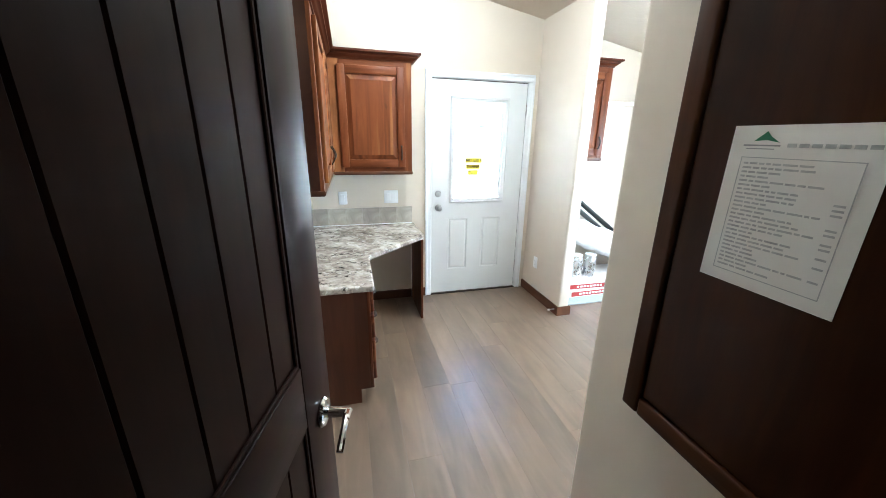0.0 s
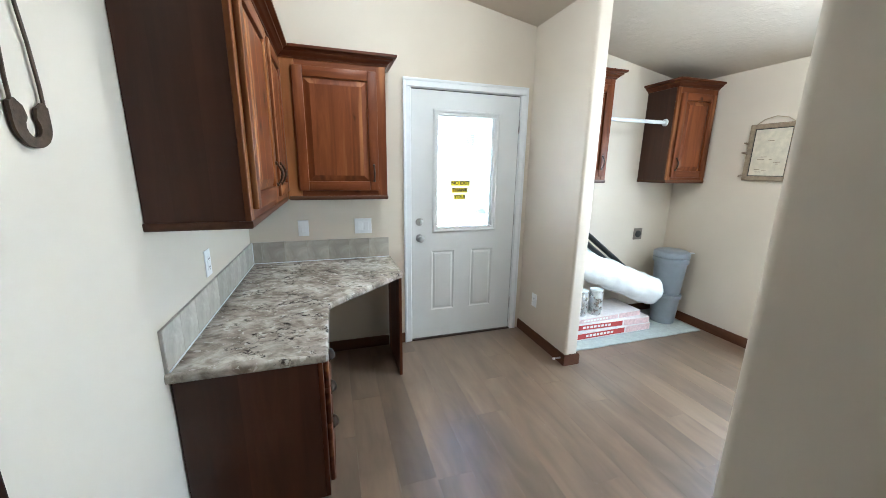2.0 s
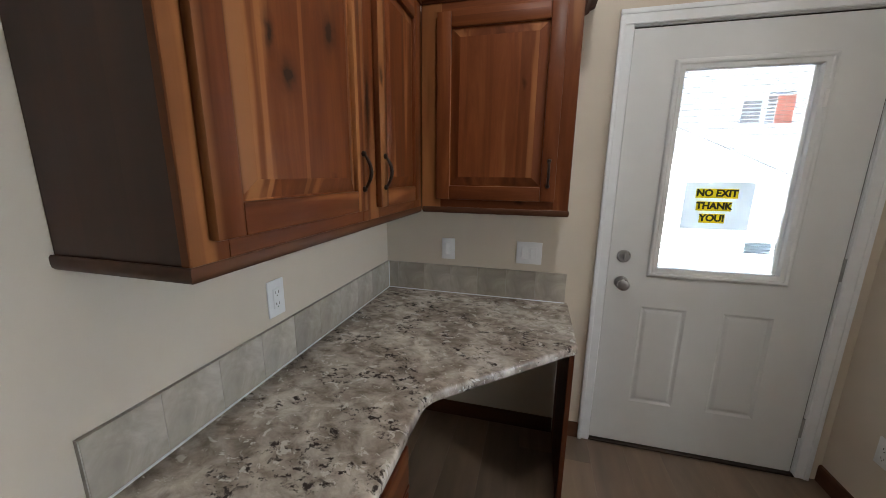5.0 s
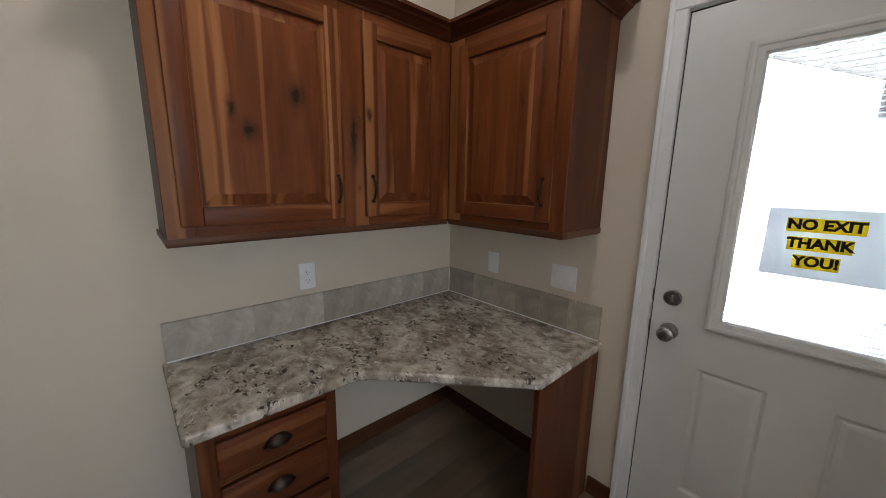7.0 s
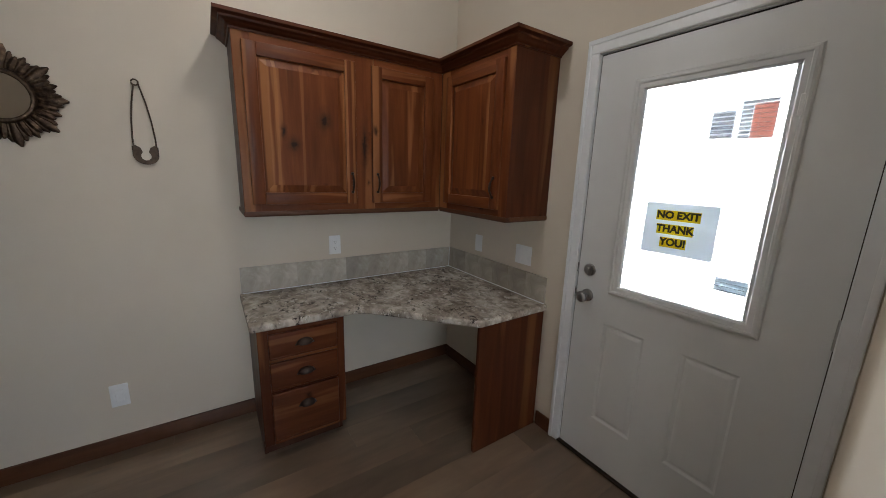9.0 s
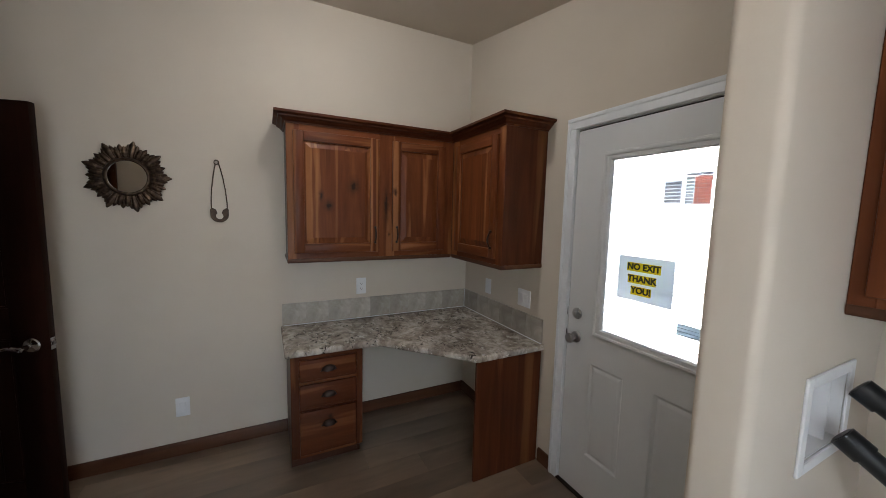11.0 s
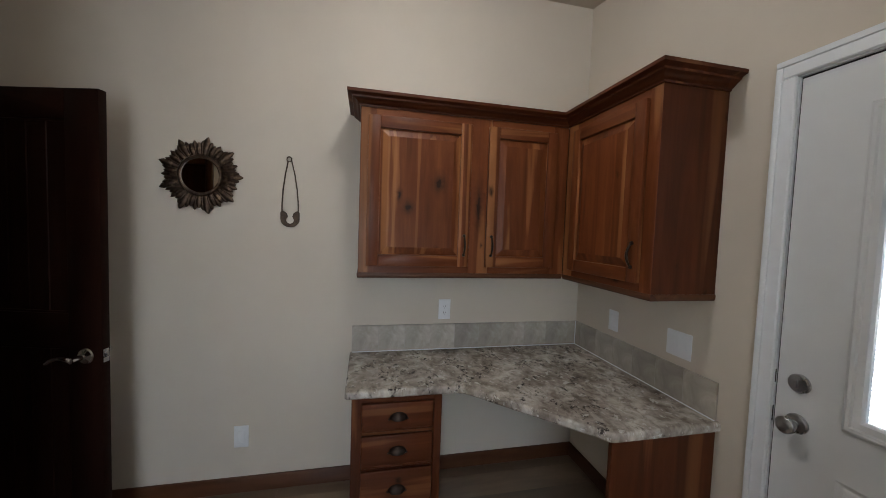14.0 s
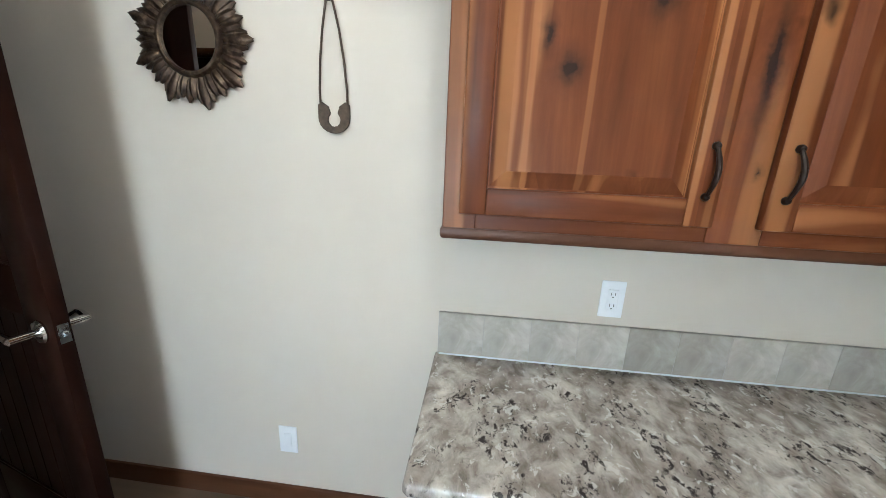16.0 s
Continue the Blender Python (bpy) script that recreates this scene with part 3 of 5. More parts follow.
# ---- the glazed back door ----
def back_door():
    """A white steel door with a half lite, blinds between the panes, two raised panels, its casing and hardware."""
    d = thing("door_1", (1.627, YN, 0), "white panelled back door with a half-height window, closed", "door", kind="structure")
    # casing of three mitred boards
    f, b = 3.984, 4.0
    for name, x0, x1, z0, z1 in (("casing", 1.108, 1.166, 0, 2.043), ("casing", 2.088, 2.146, 0, 2.043), ("casing", 1.108, 2.146, 2.043, 2.102)):
        bm = box(x0, f, z0, x1, b, z1, bevel=0.004)
        part(name, bm, M_WHITE, d, "white painted casing")
    for x0, x1, z0, z1 in ((1.1065, 1.1265, 0, 2.083), (2.1275, 2.1475, 0, 2.083), (1.1065, 2.1475, 2.083, 2.1035)):
        part("casing_band", box(x0, f - 0.005, z0, x1, b - 0.0005, z1, bevel=0.003, seg=2), M_WHITE, d)
    jamb = boxes((1.158, 4.0, 0, 1.166, 4.14, 2.046), (2.088, 4.0, 0, 2.096, 4.14, 2.046), (1.166, 4.0, 2.038, 2.088, 4.14, 2.046))
    part("jamb", jamb, M_WHITE, d)
    part("weatherstrip", boxes((1.166, 4.0105, 0.01, 1.171, 4.03, 2.038), (2.083, 4.0105, 0.01, 2.088, 4.03, 2.038), (1.166, 4.0105, 2.031, 2.088, 4.03, 2.038)), M_SLOT, d, "dark rubber seal")
    part("threshold", box(1.158, 3.985, 0.0, 2.096, 4.14, 0.012, bevel=0.003), M_BRONZE, d, "bronze metal threshold")
    # slab round the glass, face at y 4.006
    x0, x1, z0, z1 = 1.171, 2.083, 0.014, 2.031
    gx0, gx1, gz0, gz1 = 1.361, 1.893, 0.957, 1.881
    y0, y1 = 4.006, 4.048
    slab = bmesh.new()
    px = [(1.340, 1.538, 0.262, 0.784), (1.690, 1.888, 0.262, 0.784)]
    # face as a grid with holes for the glass and the two stamped panels
    xs = sorted({x0, x1, gx0, gx1} | {q for p in px for q in p[:2]})
    zs = sorted({z0, z1, gz0, gz1, 0.262, 0.784})
    def solid(xa, za):
        if gx0 < xa < gx1 and gz0 < za < gz1:
            return False
        return not any(p[0] < xa < p[1] and p[2] < za < p[3] for p in px)
    grid = {}
    def vert(x, z, y):
        key = (round(x, 4), round(z, 4), round(y, 4))
        if key not in grid:
            grid[key] = slab.verts.new((x, y, z))
        return grid[key]
    for xa, xb in zip(xs, xs[1:]):
        for za, zb in zip(zs, zs[1:]):
            if solid((xa + xb) / 2, (za + zb) / 2):
                slab.faces.new([vert(*q, y0) for q in ((xa, za), (xb, za), (xb, zb), (xa, zb))])
                slab.faces.new([vert(*q, y1) for q in ((xa, zb), (xb, zb), (xb, za), (xa, za))])
    for xa, za, xb, zb in ((x0, z0, x0, z1), (x1, z0, x1, z1), (x0, z0, x1, z0), (x0, z1, x1, z1), (gx0, gz0, gx0, gz1), (gx1, gz0, gx1, gz1), (gx0, gz0, gx1, gz0), (gx0, gz1, gx1, gz1)):
        slab.faces.new([slab.verts.new(q) for q in ((xa, y0, za), (xb, y0, zb), (xb, y1, zb), (xa, y1, za))])
    for p in px:
        # stamped moulding: down, across and up to a raised field
        prev = None
        for inset, depth in ((0, 0), (0.010, 0.007), (0.016, 0.008), (0.030, 0.001), (0.034, 0.0005)):
            ring = [slab.verts.new(q) for q in ((p[0] + inset, y0 + depth, p[2] + inset), (p[1] - inset, y0 + depth, p[2] + inset), (p[1] - inset, y0 + depth, p[3] - inset), (p[0] + inset, y0 + depth, p[3] - inset))]
            if prev:
                for i in range(4):
                    slab.faces.new((prev[i], prev[(i + 1) % 4], ring[(i + 1) % 4], ring[i]))
            prev = ring
        slab.faces.new(prev)
        slab.faces.new([slab.verts.new(q) for q in ((p[0], y1, p[2]), (p[0], y1, p[3]), (p[1], y1, p[3]), (p[1], y1, p[2]))])
    bmesh.ops.remove_doubles(slab, verts=slab.verts, dist=0.00005)
    bmesh.ops.recalc_face_normals(slab, faces=slab.faces)
    slab_ob = part("slab", slab, M_DOORPAINT, d, "white painted steel slab", smooth=20)
    # lite frame: stepped moulding
    prof = [(0.0, 0.0), (0.004, -0.010), (0.012, -0.014), (0.020, -0.012), (0.024, -0.007), (0.040, -0.004), (0.046, 0.006), (0.046, 0.02)]
    lf = bmesh.new()
    prev = None
    ox0, ox1, oz0, oz1 = 1.343, 1.911, 0.939, 1.900
    for inset, dy in prof:
        ring = [lf.verts.new(q) for q in ((ox0 + inset, y0 + dy, oz0 + inset), (ox1 - inset, y0 + dy, oz0 + inset), (ox1 - inset, y0 + dy, oz1 - inset), (ox0 + inset, y0 + dy, oz1 - inset))]
        if prev:
            for i in range(4):
                lf.faces.new((prev[i], prev[(i + 1) % 4], ring[(i + 1) % 4], ring[i]))
        prev = ring
    bmesh.ops.recalc_face_normals(lf, faces=lf.faces)
    for fc in lf.faces:
        if fc.normal.y > 0.2:
            fc.normal_flip()
    part("lite_frame", lf, M_DOORPAINT, d, "white moulded window surround", smooth=20)
    for y in (4.0215, 4.0465):
        pane = part("pane", box(gx0, y, gz0, gx1, y + 0.003, gz1), M_GLASS, d, "clear glass pane", smooth=0)
        pane.visible_shadow = False
    slat = mesh_of("blind_slat", box(1.384, 4.0295, -0.0002, 1.848, 4.0375, 0.0002), M_BLIND, 0)
    z = 0.990
    while z < 1.85:
        ob = new("blind_slat", slat)
        ob.parent = d
        ob.matrix_parent_inverse = d.matrix_basis.inverted()
        ob.matrix_basis = pose(0, 0, z)
        z += 0.0148
    for x in (1.45, 1.615, 1.78):
        part("blind_cord", tube([(x, 4.0335, 0.98), (x, 4.0335, 1.86)], 0.0006, 5), M_BLIND, d)
    part("blind_rail", box(1.850, 4.0262, 0.960, 1.890, 4.0442, 1.878, bevel=0.002), M_DOORPAINT, d, "white side rail of the enclosed blind")
    part("blind_slider", box(1.882, 3.990, 1.690, 1.894, 3.998, 1.755, bevel=0.002), M_PLATE, d, "small white blind slider")
    part("deadbolt", lathe([(0, 0), (0.031, 0), (0.031, 0.006), (0.027, 0.011), (0.014, 0.012), (0.0, 0.013)], 28, Matrix.Translation((1.234, 4.006, 1.033)) @ pose(0, 0, 0, 90)), M_NICKEL, d, "round satin nickel deadbolt")
    part("thumb_turn", box(1.2305, 3.983, 1.020, 1.2375, 3.996, 1.046, bevel=0.0025, seg=2), M_NICKEL, d)
    part("door_knob", lathe([(0, 0), (0.032, 0), (0.032, 0.005), (0.028, 0.010), (0.013, 0.014), (0.012, 0.028), (0.022, 0.036), (0.028, 0.048), (0.027, 0.058), (0.020, 0.064), (0.010, 0.066), (0, 0.066)], 28,
                            Matrix.Translation((1.236, 4.006, 0.900)) @ pose(0, 0, 0, 90)), M_NICKEL, d, "round satin nickel knob")
    for z in (0.26, 1.03, 1.80):
        part("hinge", tube([(2.0855, 4.002, z - 0.05), (2.0855, 4.002, z + 0.05)], 0.0055, 8), M_NICKEL, d, "nickel hinge barrel")
    # strike edge of the bolt on the jamb side
    part("strike_plate", boxes((1.166, 4.001, 0.873, 1.1675, 4.0045, 0.928), (1.166, 4.001, 1.01, 1.1675, 4.0045, 1.055)), M_SLOT, d, "dark strike plates")
    return d


back_door()


def no_exit_sign():
    s = thing("no_exit_sign", (1.575, 4.020, 1.30), "pale paper sign with yellow-marked capitals, taped to the door glass", "sign")
    part("paper", box(1.457, 4.0205, 1.178, 1.726, 4.0210, 1.391), M_SIGN, s, "pale blue-white paper", smooth=0)
    for text, z, w, cx in (("NO EXIT", 1.341, 0.164, 1.585), ("THANK", 1.284, 0.138, 1.580), ("YOU!", 1.229, 0.100, 1.580)):
        part("highlight", box(cx - w / 2, 4.0197, z - 0.0215, cx + w / 2, 4.0202, z + 0.0200), M_YELLOW, s, "yellow highlighter band", smooth=0)
        words("lettering", text, 0.0405, Matrix.Translation((cx, 4.0192, z)) @ FACE_N, M_SIGNINK, s, 0.0019)


no_exit_sign()


def door_notice(x0, x1, z0, z1, label, kind):
    s = thing("door_notice", ((x0 + x1) / 2, 4.052, z0), label, "notice", "notices on the door glass")
    part("paper", box(x0, 4.0500, z0, x1, 4.0506, z1), {"red": M_THIN, "grey": M_GREYPRINT2, "strip": M_STICKER}[kind], s, smooth=0)
    w, h = x1 - x0, z1 - z0
    if kind == "red":
        part("red_block", box(x0 + 0.36 * w, 4.0492, z0 + 0.03 * h, x1 - 0.03 * w, 4.0498, z1 - 0.11 * h), M_DRAB, s, "red printed block", smooth=0)
        part("heading_bar", box(x0 + 0.04 * w, 4.0492, z1 - 0.085 * h, x1 - 0.03 * w, 4.0498, z1 - 0.03 * h), M_GREYINK, s, smooth=0)
        for i in range(8):
            part("text_bar", box(x0 + 0.04 * w, 4.0492, z0 + h * (0.04 + 0.106 * i), x0 + 0.33 * w, 4.0498, z0 + h * (0.115 + 0.106 * i)), M_GREYINK, s, smooth=0)
    elif kind == "grey":
        for i in range(6):
            part("text_bar", box(x0 + 0.06 * w, 4.0492, z0 + h * (0.06 + 0.15 * i), x1 - 0.06 * w, 4.0498, z0 + h * (0.165 + 0.15 * i)), M_PRINTFILM, s, smooth=0)


door_notice(1.632, 1.708, 1.637, 1.738, "small grey printed notice taped to the door glass", "grey")
door_notice(1.720, 1.823, 1.632, 1.765, "white notice with a red block taped to the door glass", "red")
door_notice(1.738, 1.843, 1.070, 1.124, "narrow pale sticker on the door glass", "strip")


# ---- cabinets ----
def panel_front(name, w, h, m, parent, grain_v, grain_h, rail=0.058, deep=0.020):
    """A frame-and-panel front, w by h, built in its own plane (x across, z up, -y outward) and moved by m."""
    pn = bmesh.new()
    prev = None
    for inset, y in ((0.0, -0.006), (0.006, -0.006), (0.012, -0.008), (0.036, -0.0165), (0.040, -0.0175)):
        ring = [pn.verts.new(q) for q in ((rail - 0.002 + inset, y, rail - 0.002 + inset), (w - rail + 0.002 - inset, y, rail - 0.002 + inset), (w - rail + 0.002 - inset, y, h - rail + 0.002 - inset), (rail - 0.002 + inset, y, h - rail + 0.002 - inset))]
        if prev:
            for i in range(4):
                pn.faces.new((prev[i], prev[(i + 1) % 4], ring[(i + 1) % 4], ring[i]))
        prev = ring
    pn.faces.new(prev)
    pn.transform(m)
    bmesh.ops.recalc_face_normals(pn, faces=pn.faces)
    out = m.to_3x3() @ Vector((0, -1, 0))
    if sum(f.normal.dot(out) * f.calc_area() for f in pn.faces) < 0:
        for f in pn.faces:
            f.normal_flip()
    door = part(name, pn, grain_v, parent, smooth=12)
    for x0 in (0, w - rail):
        sb = box(x0, -deep, 0, x0 + rail, 0, h, bevel=0.0035, seg=2)
        sb.transform(m)
        part("stile", sb, grain_v, door)
    for z0 in (0, h - rail):
        rb = box(rail, -deep, z0, w - rail, -0.001, z0 + rail, bevel=0.0035, seg=2)
        rb.transform(m)
        part("rail", rb, grain_h, door)
    return door


def bow_handle(m, parent, length=0.112):
    """A dark arched pull standing on two feet, upright in its own plane."""
    pts, tp = [], []
    for i in range(15):
        u = i / 14
        pts.append(m @ Vector((0, -0.006 - 0.019 * math.sin(math.pi * u), (u - 0.5) * length * 0.86)))
        tp.append(0.75 + 0.5 * math.sin(math.pi * u))
    bm = tube(pts, 0.0046, 10, tp)
    for s in (-1, 1):
        bm_f = lathe([(0, 0), (0.008, 0), (0.0085, 0.004), (0.006, 0.009), (0, 0.010)], 12, m @ Matrix.Translation((0, 0, s * length * 0.44)) @ pose(0, 0, 0, 90))
        me = bpy.data.meshes.new("foot")
        bm_f.to_mesh(me)
        bm_f.free()
        bm.from_mesh(me)
        bpy.data.meshes.remove(me)
    part("handle", bm, M_BRONZE, parent, "dark bronze bow handle")


CROWN = [(0.0, 0.0), (0.007, 0.0), (0.009, 0.008), (0.015, 0.010), (0.024, 0.019), (0.038, 0.028), (0.043, 0.030), (0.045, 0.038), (0.056, 0.042), (0.066, 0.046), (0.066, 0.060), (0.0, 0.060)]
LIGHT_RAIL = [(0.0, 0.0), (0.0, 0.0005), (0.003, 0.004), (0.0045, 0.010), (0.0045, 0.022), (0.002, 0.026), (0.0, 0.026)]


def desk_wall_cabinets():
    z0, z1 = 1.251, 2.080
    c = thing("wall_cabinet", (0.15, 3.1, z0), "knotty reddish-brown two-door wall cabinet with crown moulding, above the desk", "cabinet", "wall cabinets above the desk")
    part("body", box(0.002, 2.578, z0 + 0.004, 0.286, 3.998, z1), M_SIDE_Z, c, "dark brown side and carcass")
    for a in ((0.286, 2.575, z0 + 0.002, 0.305, 2.650, z1), (0.286, 3.135, z0 + 0.002, 0.305, 3.245, z1), (0.286, 3.605, z0 + 0.002, 0.305, 3.690, z1),):
        part("face_frame", box(*a, bevel=0.002), M_WOOD_Z, c)
    for a in ((0.286, 2.650, z0 + 0.002, 0.3045, 3.135, z0 + 0.075), (0.286, 3.245, z0 + 0.002, 0.3045, 3.605, z0 + 0.075), (0.286, 2.650, z1 - 0.05, 0.3045, 3.135, z1), (0.286, 3.245, z1 - 0.05, 0.3045, 3.605, z1),):
        part("face_rail", box(*a), M_WOOD_Y, c)
    d1 = panel_front("door", 0.522, 0.732, pose(0.3055, 2.612, 1.306, 0, 0, 90), c, M_WOOD_Z, M_WOOD_Y)
    bow_handle(pose(0.3255, 3.106, 1.418, 0, 0, 90), d1)
    d2 = panel_front("door", 0.392, 0.732, pose(0.3055, 3.226, 1.306, 0, 0, 90), c, M_WOOD_Z, M_WOOD_Y)
    bow_handle(pose(0.3255, 3.255, 1.418, 0, 0, 90), d2)
    part("light_rail", sweep([(0.0, 2.575), (0.305, 2.575), (0.305, 3.684)], [(o, z + z0 - 0.006) for o, z in LIGHT_RAIL], 1), M_BASE_Y, c)
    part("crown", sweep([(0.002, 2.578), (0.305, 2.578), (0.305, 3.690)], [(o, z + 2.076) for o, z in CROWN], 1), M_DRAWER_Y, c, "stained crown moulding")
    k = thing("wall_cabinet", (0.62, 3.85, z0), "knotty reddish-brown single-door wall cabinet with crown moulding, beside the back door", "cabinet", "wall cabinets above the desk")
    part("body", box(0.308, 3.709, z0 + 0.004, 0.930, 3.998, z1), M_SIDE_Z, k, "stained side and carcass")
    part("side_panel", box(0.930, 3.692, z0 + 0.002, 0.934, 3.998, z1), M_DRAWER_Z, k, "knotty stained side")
    for a in ((0.308, 3.690, z0 + 0.002, 0.395, 3.709, z1), (0.872, 3.690, z0 + 0.002, 0.933, 3.709, z1),):
        part("face_frame", box(*a, bevel=0.002), M_WOOD_Z, k)
    for a in ((0.395, 3.6905, z0 + 0.002, 0.872, 3.709, z0 + 0.075), (0.395, 3.6905, z1 - 0.05, 0.872, 3.709, z1),):
        part("face_rail", box(*a), M_WOOD_X, k)
    d3 = panel_front("door", 0.496, 0.732, pose(0.380, 3.6895, 1.306), k, M_WOOD_Z, M_WOOD_X)
    bow_handle(pose(0.846, 3.6695, 1.418), d3)
    part("light_rail", sweep([(0.315, 3.690), (0.934, 3.690), (0.934, 3.998)], [(o, z + z0 - 0.006) for o, z in LIGHT_RAIL], 1), M_BASE_X, k)
    part("crown", sweep([(0.306, 3.690), (0.934, 3.690), (0.934, 3.998)], [(o, z + 2.076) for o, z in CROWN], 1), M_DRAWER_X, k, "stained crown moulding")


desk_wall_cabinets()


def cup_pull(m, parent):
    """A dark half-cup drawer pull."""
    bm = bmesh.new()
    rings = []
    for i in range(7):
        a = radians(90 * i / 6)
        ring = []
        for j in range(13):
            b = math.pi * j / 12
            ring.append(bm.verts.new((0.042 * math.cos(b) * (0.75 + 0.25 * math.cos(a)), -0.026 * math.sin(a) * (0.35 + 0.65 * math.sin(b)), 0.032 * math.sin(b) * math.cos(a) - 0.008)))
        rings.append(ring)
    for a, b in zip(rings, rings[1:]):
        for j in range(12):
            bm.faces.new((a[j], a[j + 1], b[j + 1], b[j]))
    bmesh.ops.remove_doubles(bm, verts=bm.verts, dist=0.0004)
    bmesh.ops.recalc_face_normals(bm, faces=bm.faces)
    bmesh.ops.solidify(bm, geom=bm.faces[:], thickness=0.002)
    bm_box(bm, -0.046, -0.002, -0.012, 0.046, 0.0, -0.004)
    bm.transform(m)
    part("cup_pull", bm, M_BRONZE, parent, "dark bronze cup pull")


def drawer_pedestal():
    p = thing("drawer_pedestal", (0.25, 2.77, 0), "reddish-brown three-drawer desk pedestal with dark cup pulls", "drawer unit")
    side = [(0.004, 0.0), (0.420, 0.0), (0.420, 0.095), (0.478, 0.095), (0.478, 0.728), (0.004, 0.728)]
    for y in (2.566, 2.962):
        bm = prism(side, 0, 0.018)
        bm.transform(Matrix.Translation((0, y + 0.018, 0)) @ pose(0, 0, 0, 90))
        part("side_panel", bm, M_SIDE_Z, p, "dark brown side with a toe-kick notch")
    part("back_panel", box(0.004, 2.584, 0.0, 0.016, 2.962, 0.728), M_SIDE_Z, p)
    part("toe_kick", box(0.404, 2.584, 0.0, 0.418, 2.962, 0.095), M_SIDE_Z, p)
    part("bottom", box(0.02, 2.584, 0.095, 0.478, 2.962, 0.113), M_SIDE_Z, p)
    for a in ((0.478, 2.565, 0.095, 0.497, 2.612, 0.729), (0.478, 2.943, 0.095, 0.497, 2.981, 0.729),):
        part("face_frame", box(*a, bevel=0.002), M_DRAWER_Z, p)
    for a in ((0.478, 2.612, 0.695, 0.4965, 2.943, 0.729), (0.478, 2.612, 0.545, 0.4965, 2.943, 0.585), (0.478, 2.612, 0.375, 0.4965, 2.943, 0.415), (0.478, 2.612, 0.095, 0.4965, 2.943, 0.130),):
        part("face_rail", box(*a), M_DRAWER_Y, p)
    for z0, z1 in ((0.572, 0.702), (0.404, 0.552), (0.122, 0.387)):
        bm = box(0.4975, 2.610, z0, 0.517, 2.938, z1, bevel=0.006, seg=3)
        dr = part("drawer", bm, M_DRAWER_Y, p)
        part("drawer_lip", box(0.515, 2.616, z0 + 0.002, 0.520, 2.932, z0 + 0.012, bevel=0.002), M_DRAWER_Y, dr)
        zc = (z0 + z1) / 2 if z1 - z0 < 0.2 else z1 - 0.092
        cup_pull(pose(0.5175, 2.775, zc, 0, 0, 90), dr)


drawer_pedestal()
desk = thing("corner_desk", (0.5, 3.4, 0.0), "built-in corner desk with a speckled grey-brown granite-look top", "desk")
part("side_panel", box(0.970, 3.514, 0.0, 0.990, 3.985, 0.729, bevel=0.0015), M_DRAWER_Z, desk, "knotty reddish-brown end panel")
part("cleat", box(0.013, 2.985, 0.655, 0.032, 3.96, 0.729), M_SIDE_Z, desk)
part("cleat", box(0.04, 3.968, 0.655, 0.970, 3.987, 0.729), M_SIDE_Z, desk)


def desk_top():
    """The corner desk top: straight over the drawers, then a slanting front with softened corners."""
    pts = [(0.0005, 2.535), (0.512, 2.535), (0.522, 2.545), (0.525, 3.02)]
    a, b, c = Vector((0.525, 3.02)), Vector((0.525, 3.068)), Vector((0.565, 3.106))
    for i in range(1, 9):
        u = i / 8
        q = (1 - u) ** 2 * a + 2 * u * (1 - u) * b + u * u * c
        pts.append((q.x, q.y))
    pts += [(0.955, 3.478), (0.990, 3.505), (0.998, 3.52), (0.998, 3.9995), (0.0005, 3.9995)]
    bm = prism(pts, 0.729, 0.768)
    es = [e for e in bm.edges if abs(e.verts[0].co.z - e.verts[1].co.z) < 1e-6 and not all(v.co.y > 3.99 for v in e.verts) and not all(v.co.x < 0.002 for v in e.verts)]
    bmesh.ops.bevel(bm, geom=es, offset=0.012, segments=4, affect="EDGES", profile=0.5)
    return part("desk_top", bm, M_GRANITE, desk, "speckled grey-brown granite laminate")


desk_top()


# ---- wall plates ----
def wall_plate(name, m, w, h, label, category, kind):
    """A plate in its own plane (x across, z up, -y outward): outlet, rocker switch, blank or dryer socket."""
    p = thing(name, tuple(m.translation), label, category)
    bm = box(-w / 2, -0.006, -h / 2, w / 2, 0, h / 2, bevel=0.003, seg=2)
    bm.transform(m)
    part("plate", bm, M_PLATE, p)
    def add(nm, bmx, mat):
        bmx.transform(m)
        part(nm, bmx, mat, p)
    if kind == "outlet":
        add("socket", box(-0.017, -0.009, -0.034, 0.017, -0.0055, 0.034, bevel=0.002), M_PLATE)
        for z in (-0.019, 0.019):
            add("slot", boxes((-0.007, -0.0096, z - 0.004, -0.0052, -0.0088, z + 0.005), (0.0052, -0.0096, z - 0.004, 0.007, -0.0088, z + 0.005), (-0.002, -0.0096, z - 0.012, 0.002, -0.0088, z - 0.008)), M_SLOT)
    elif kind == "switches":
        for x in (-0.023, 0.023):
            add("rocker", box(x - 0.0165, -0.0095, -0.033, x + 0.0165, -0.0055, 0.033, bevel=0.002), M_PLATE)
    elif kind == "switch":
        add("rocker", box(-0.0165, -0.0095, -0.033, 0.0165, -0.0055, 0.033, bevel=0.002), M_PLATE)
    elif kind == "dryer":
        add("socket", lathe([(0, 0.0), (0.034, 0.0), (0.034, 0.008), (0.028, 0.012), (0, 0.012)], 24, pose(0, -0.005, 0, 90)), M_SLOT)
    return p


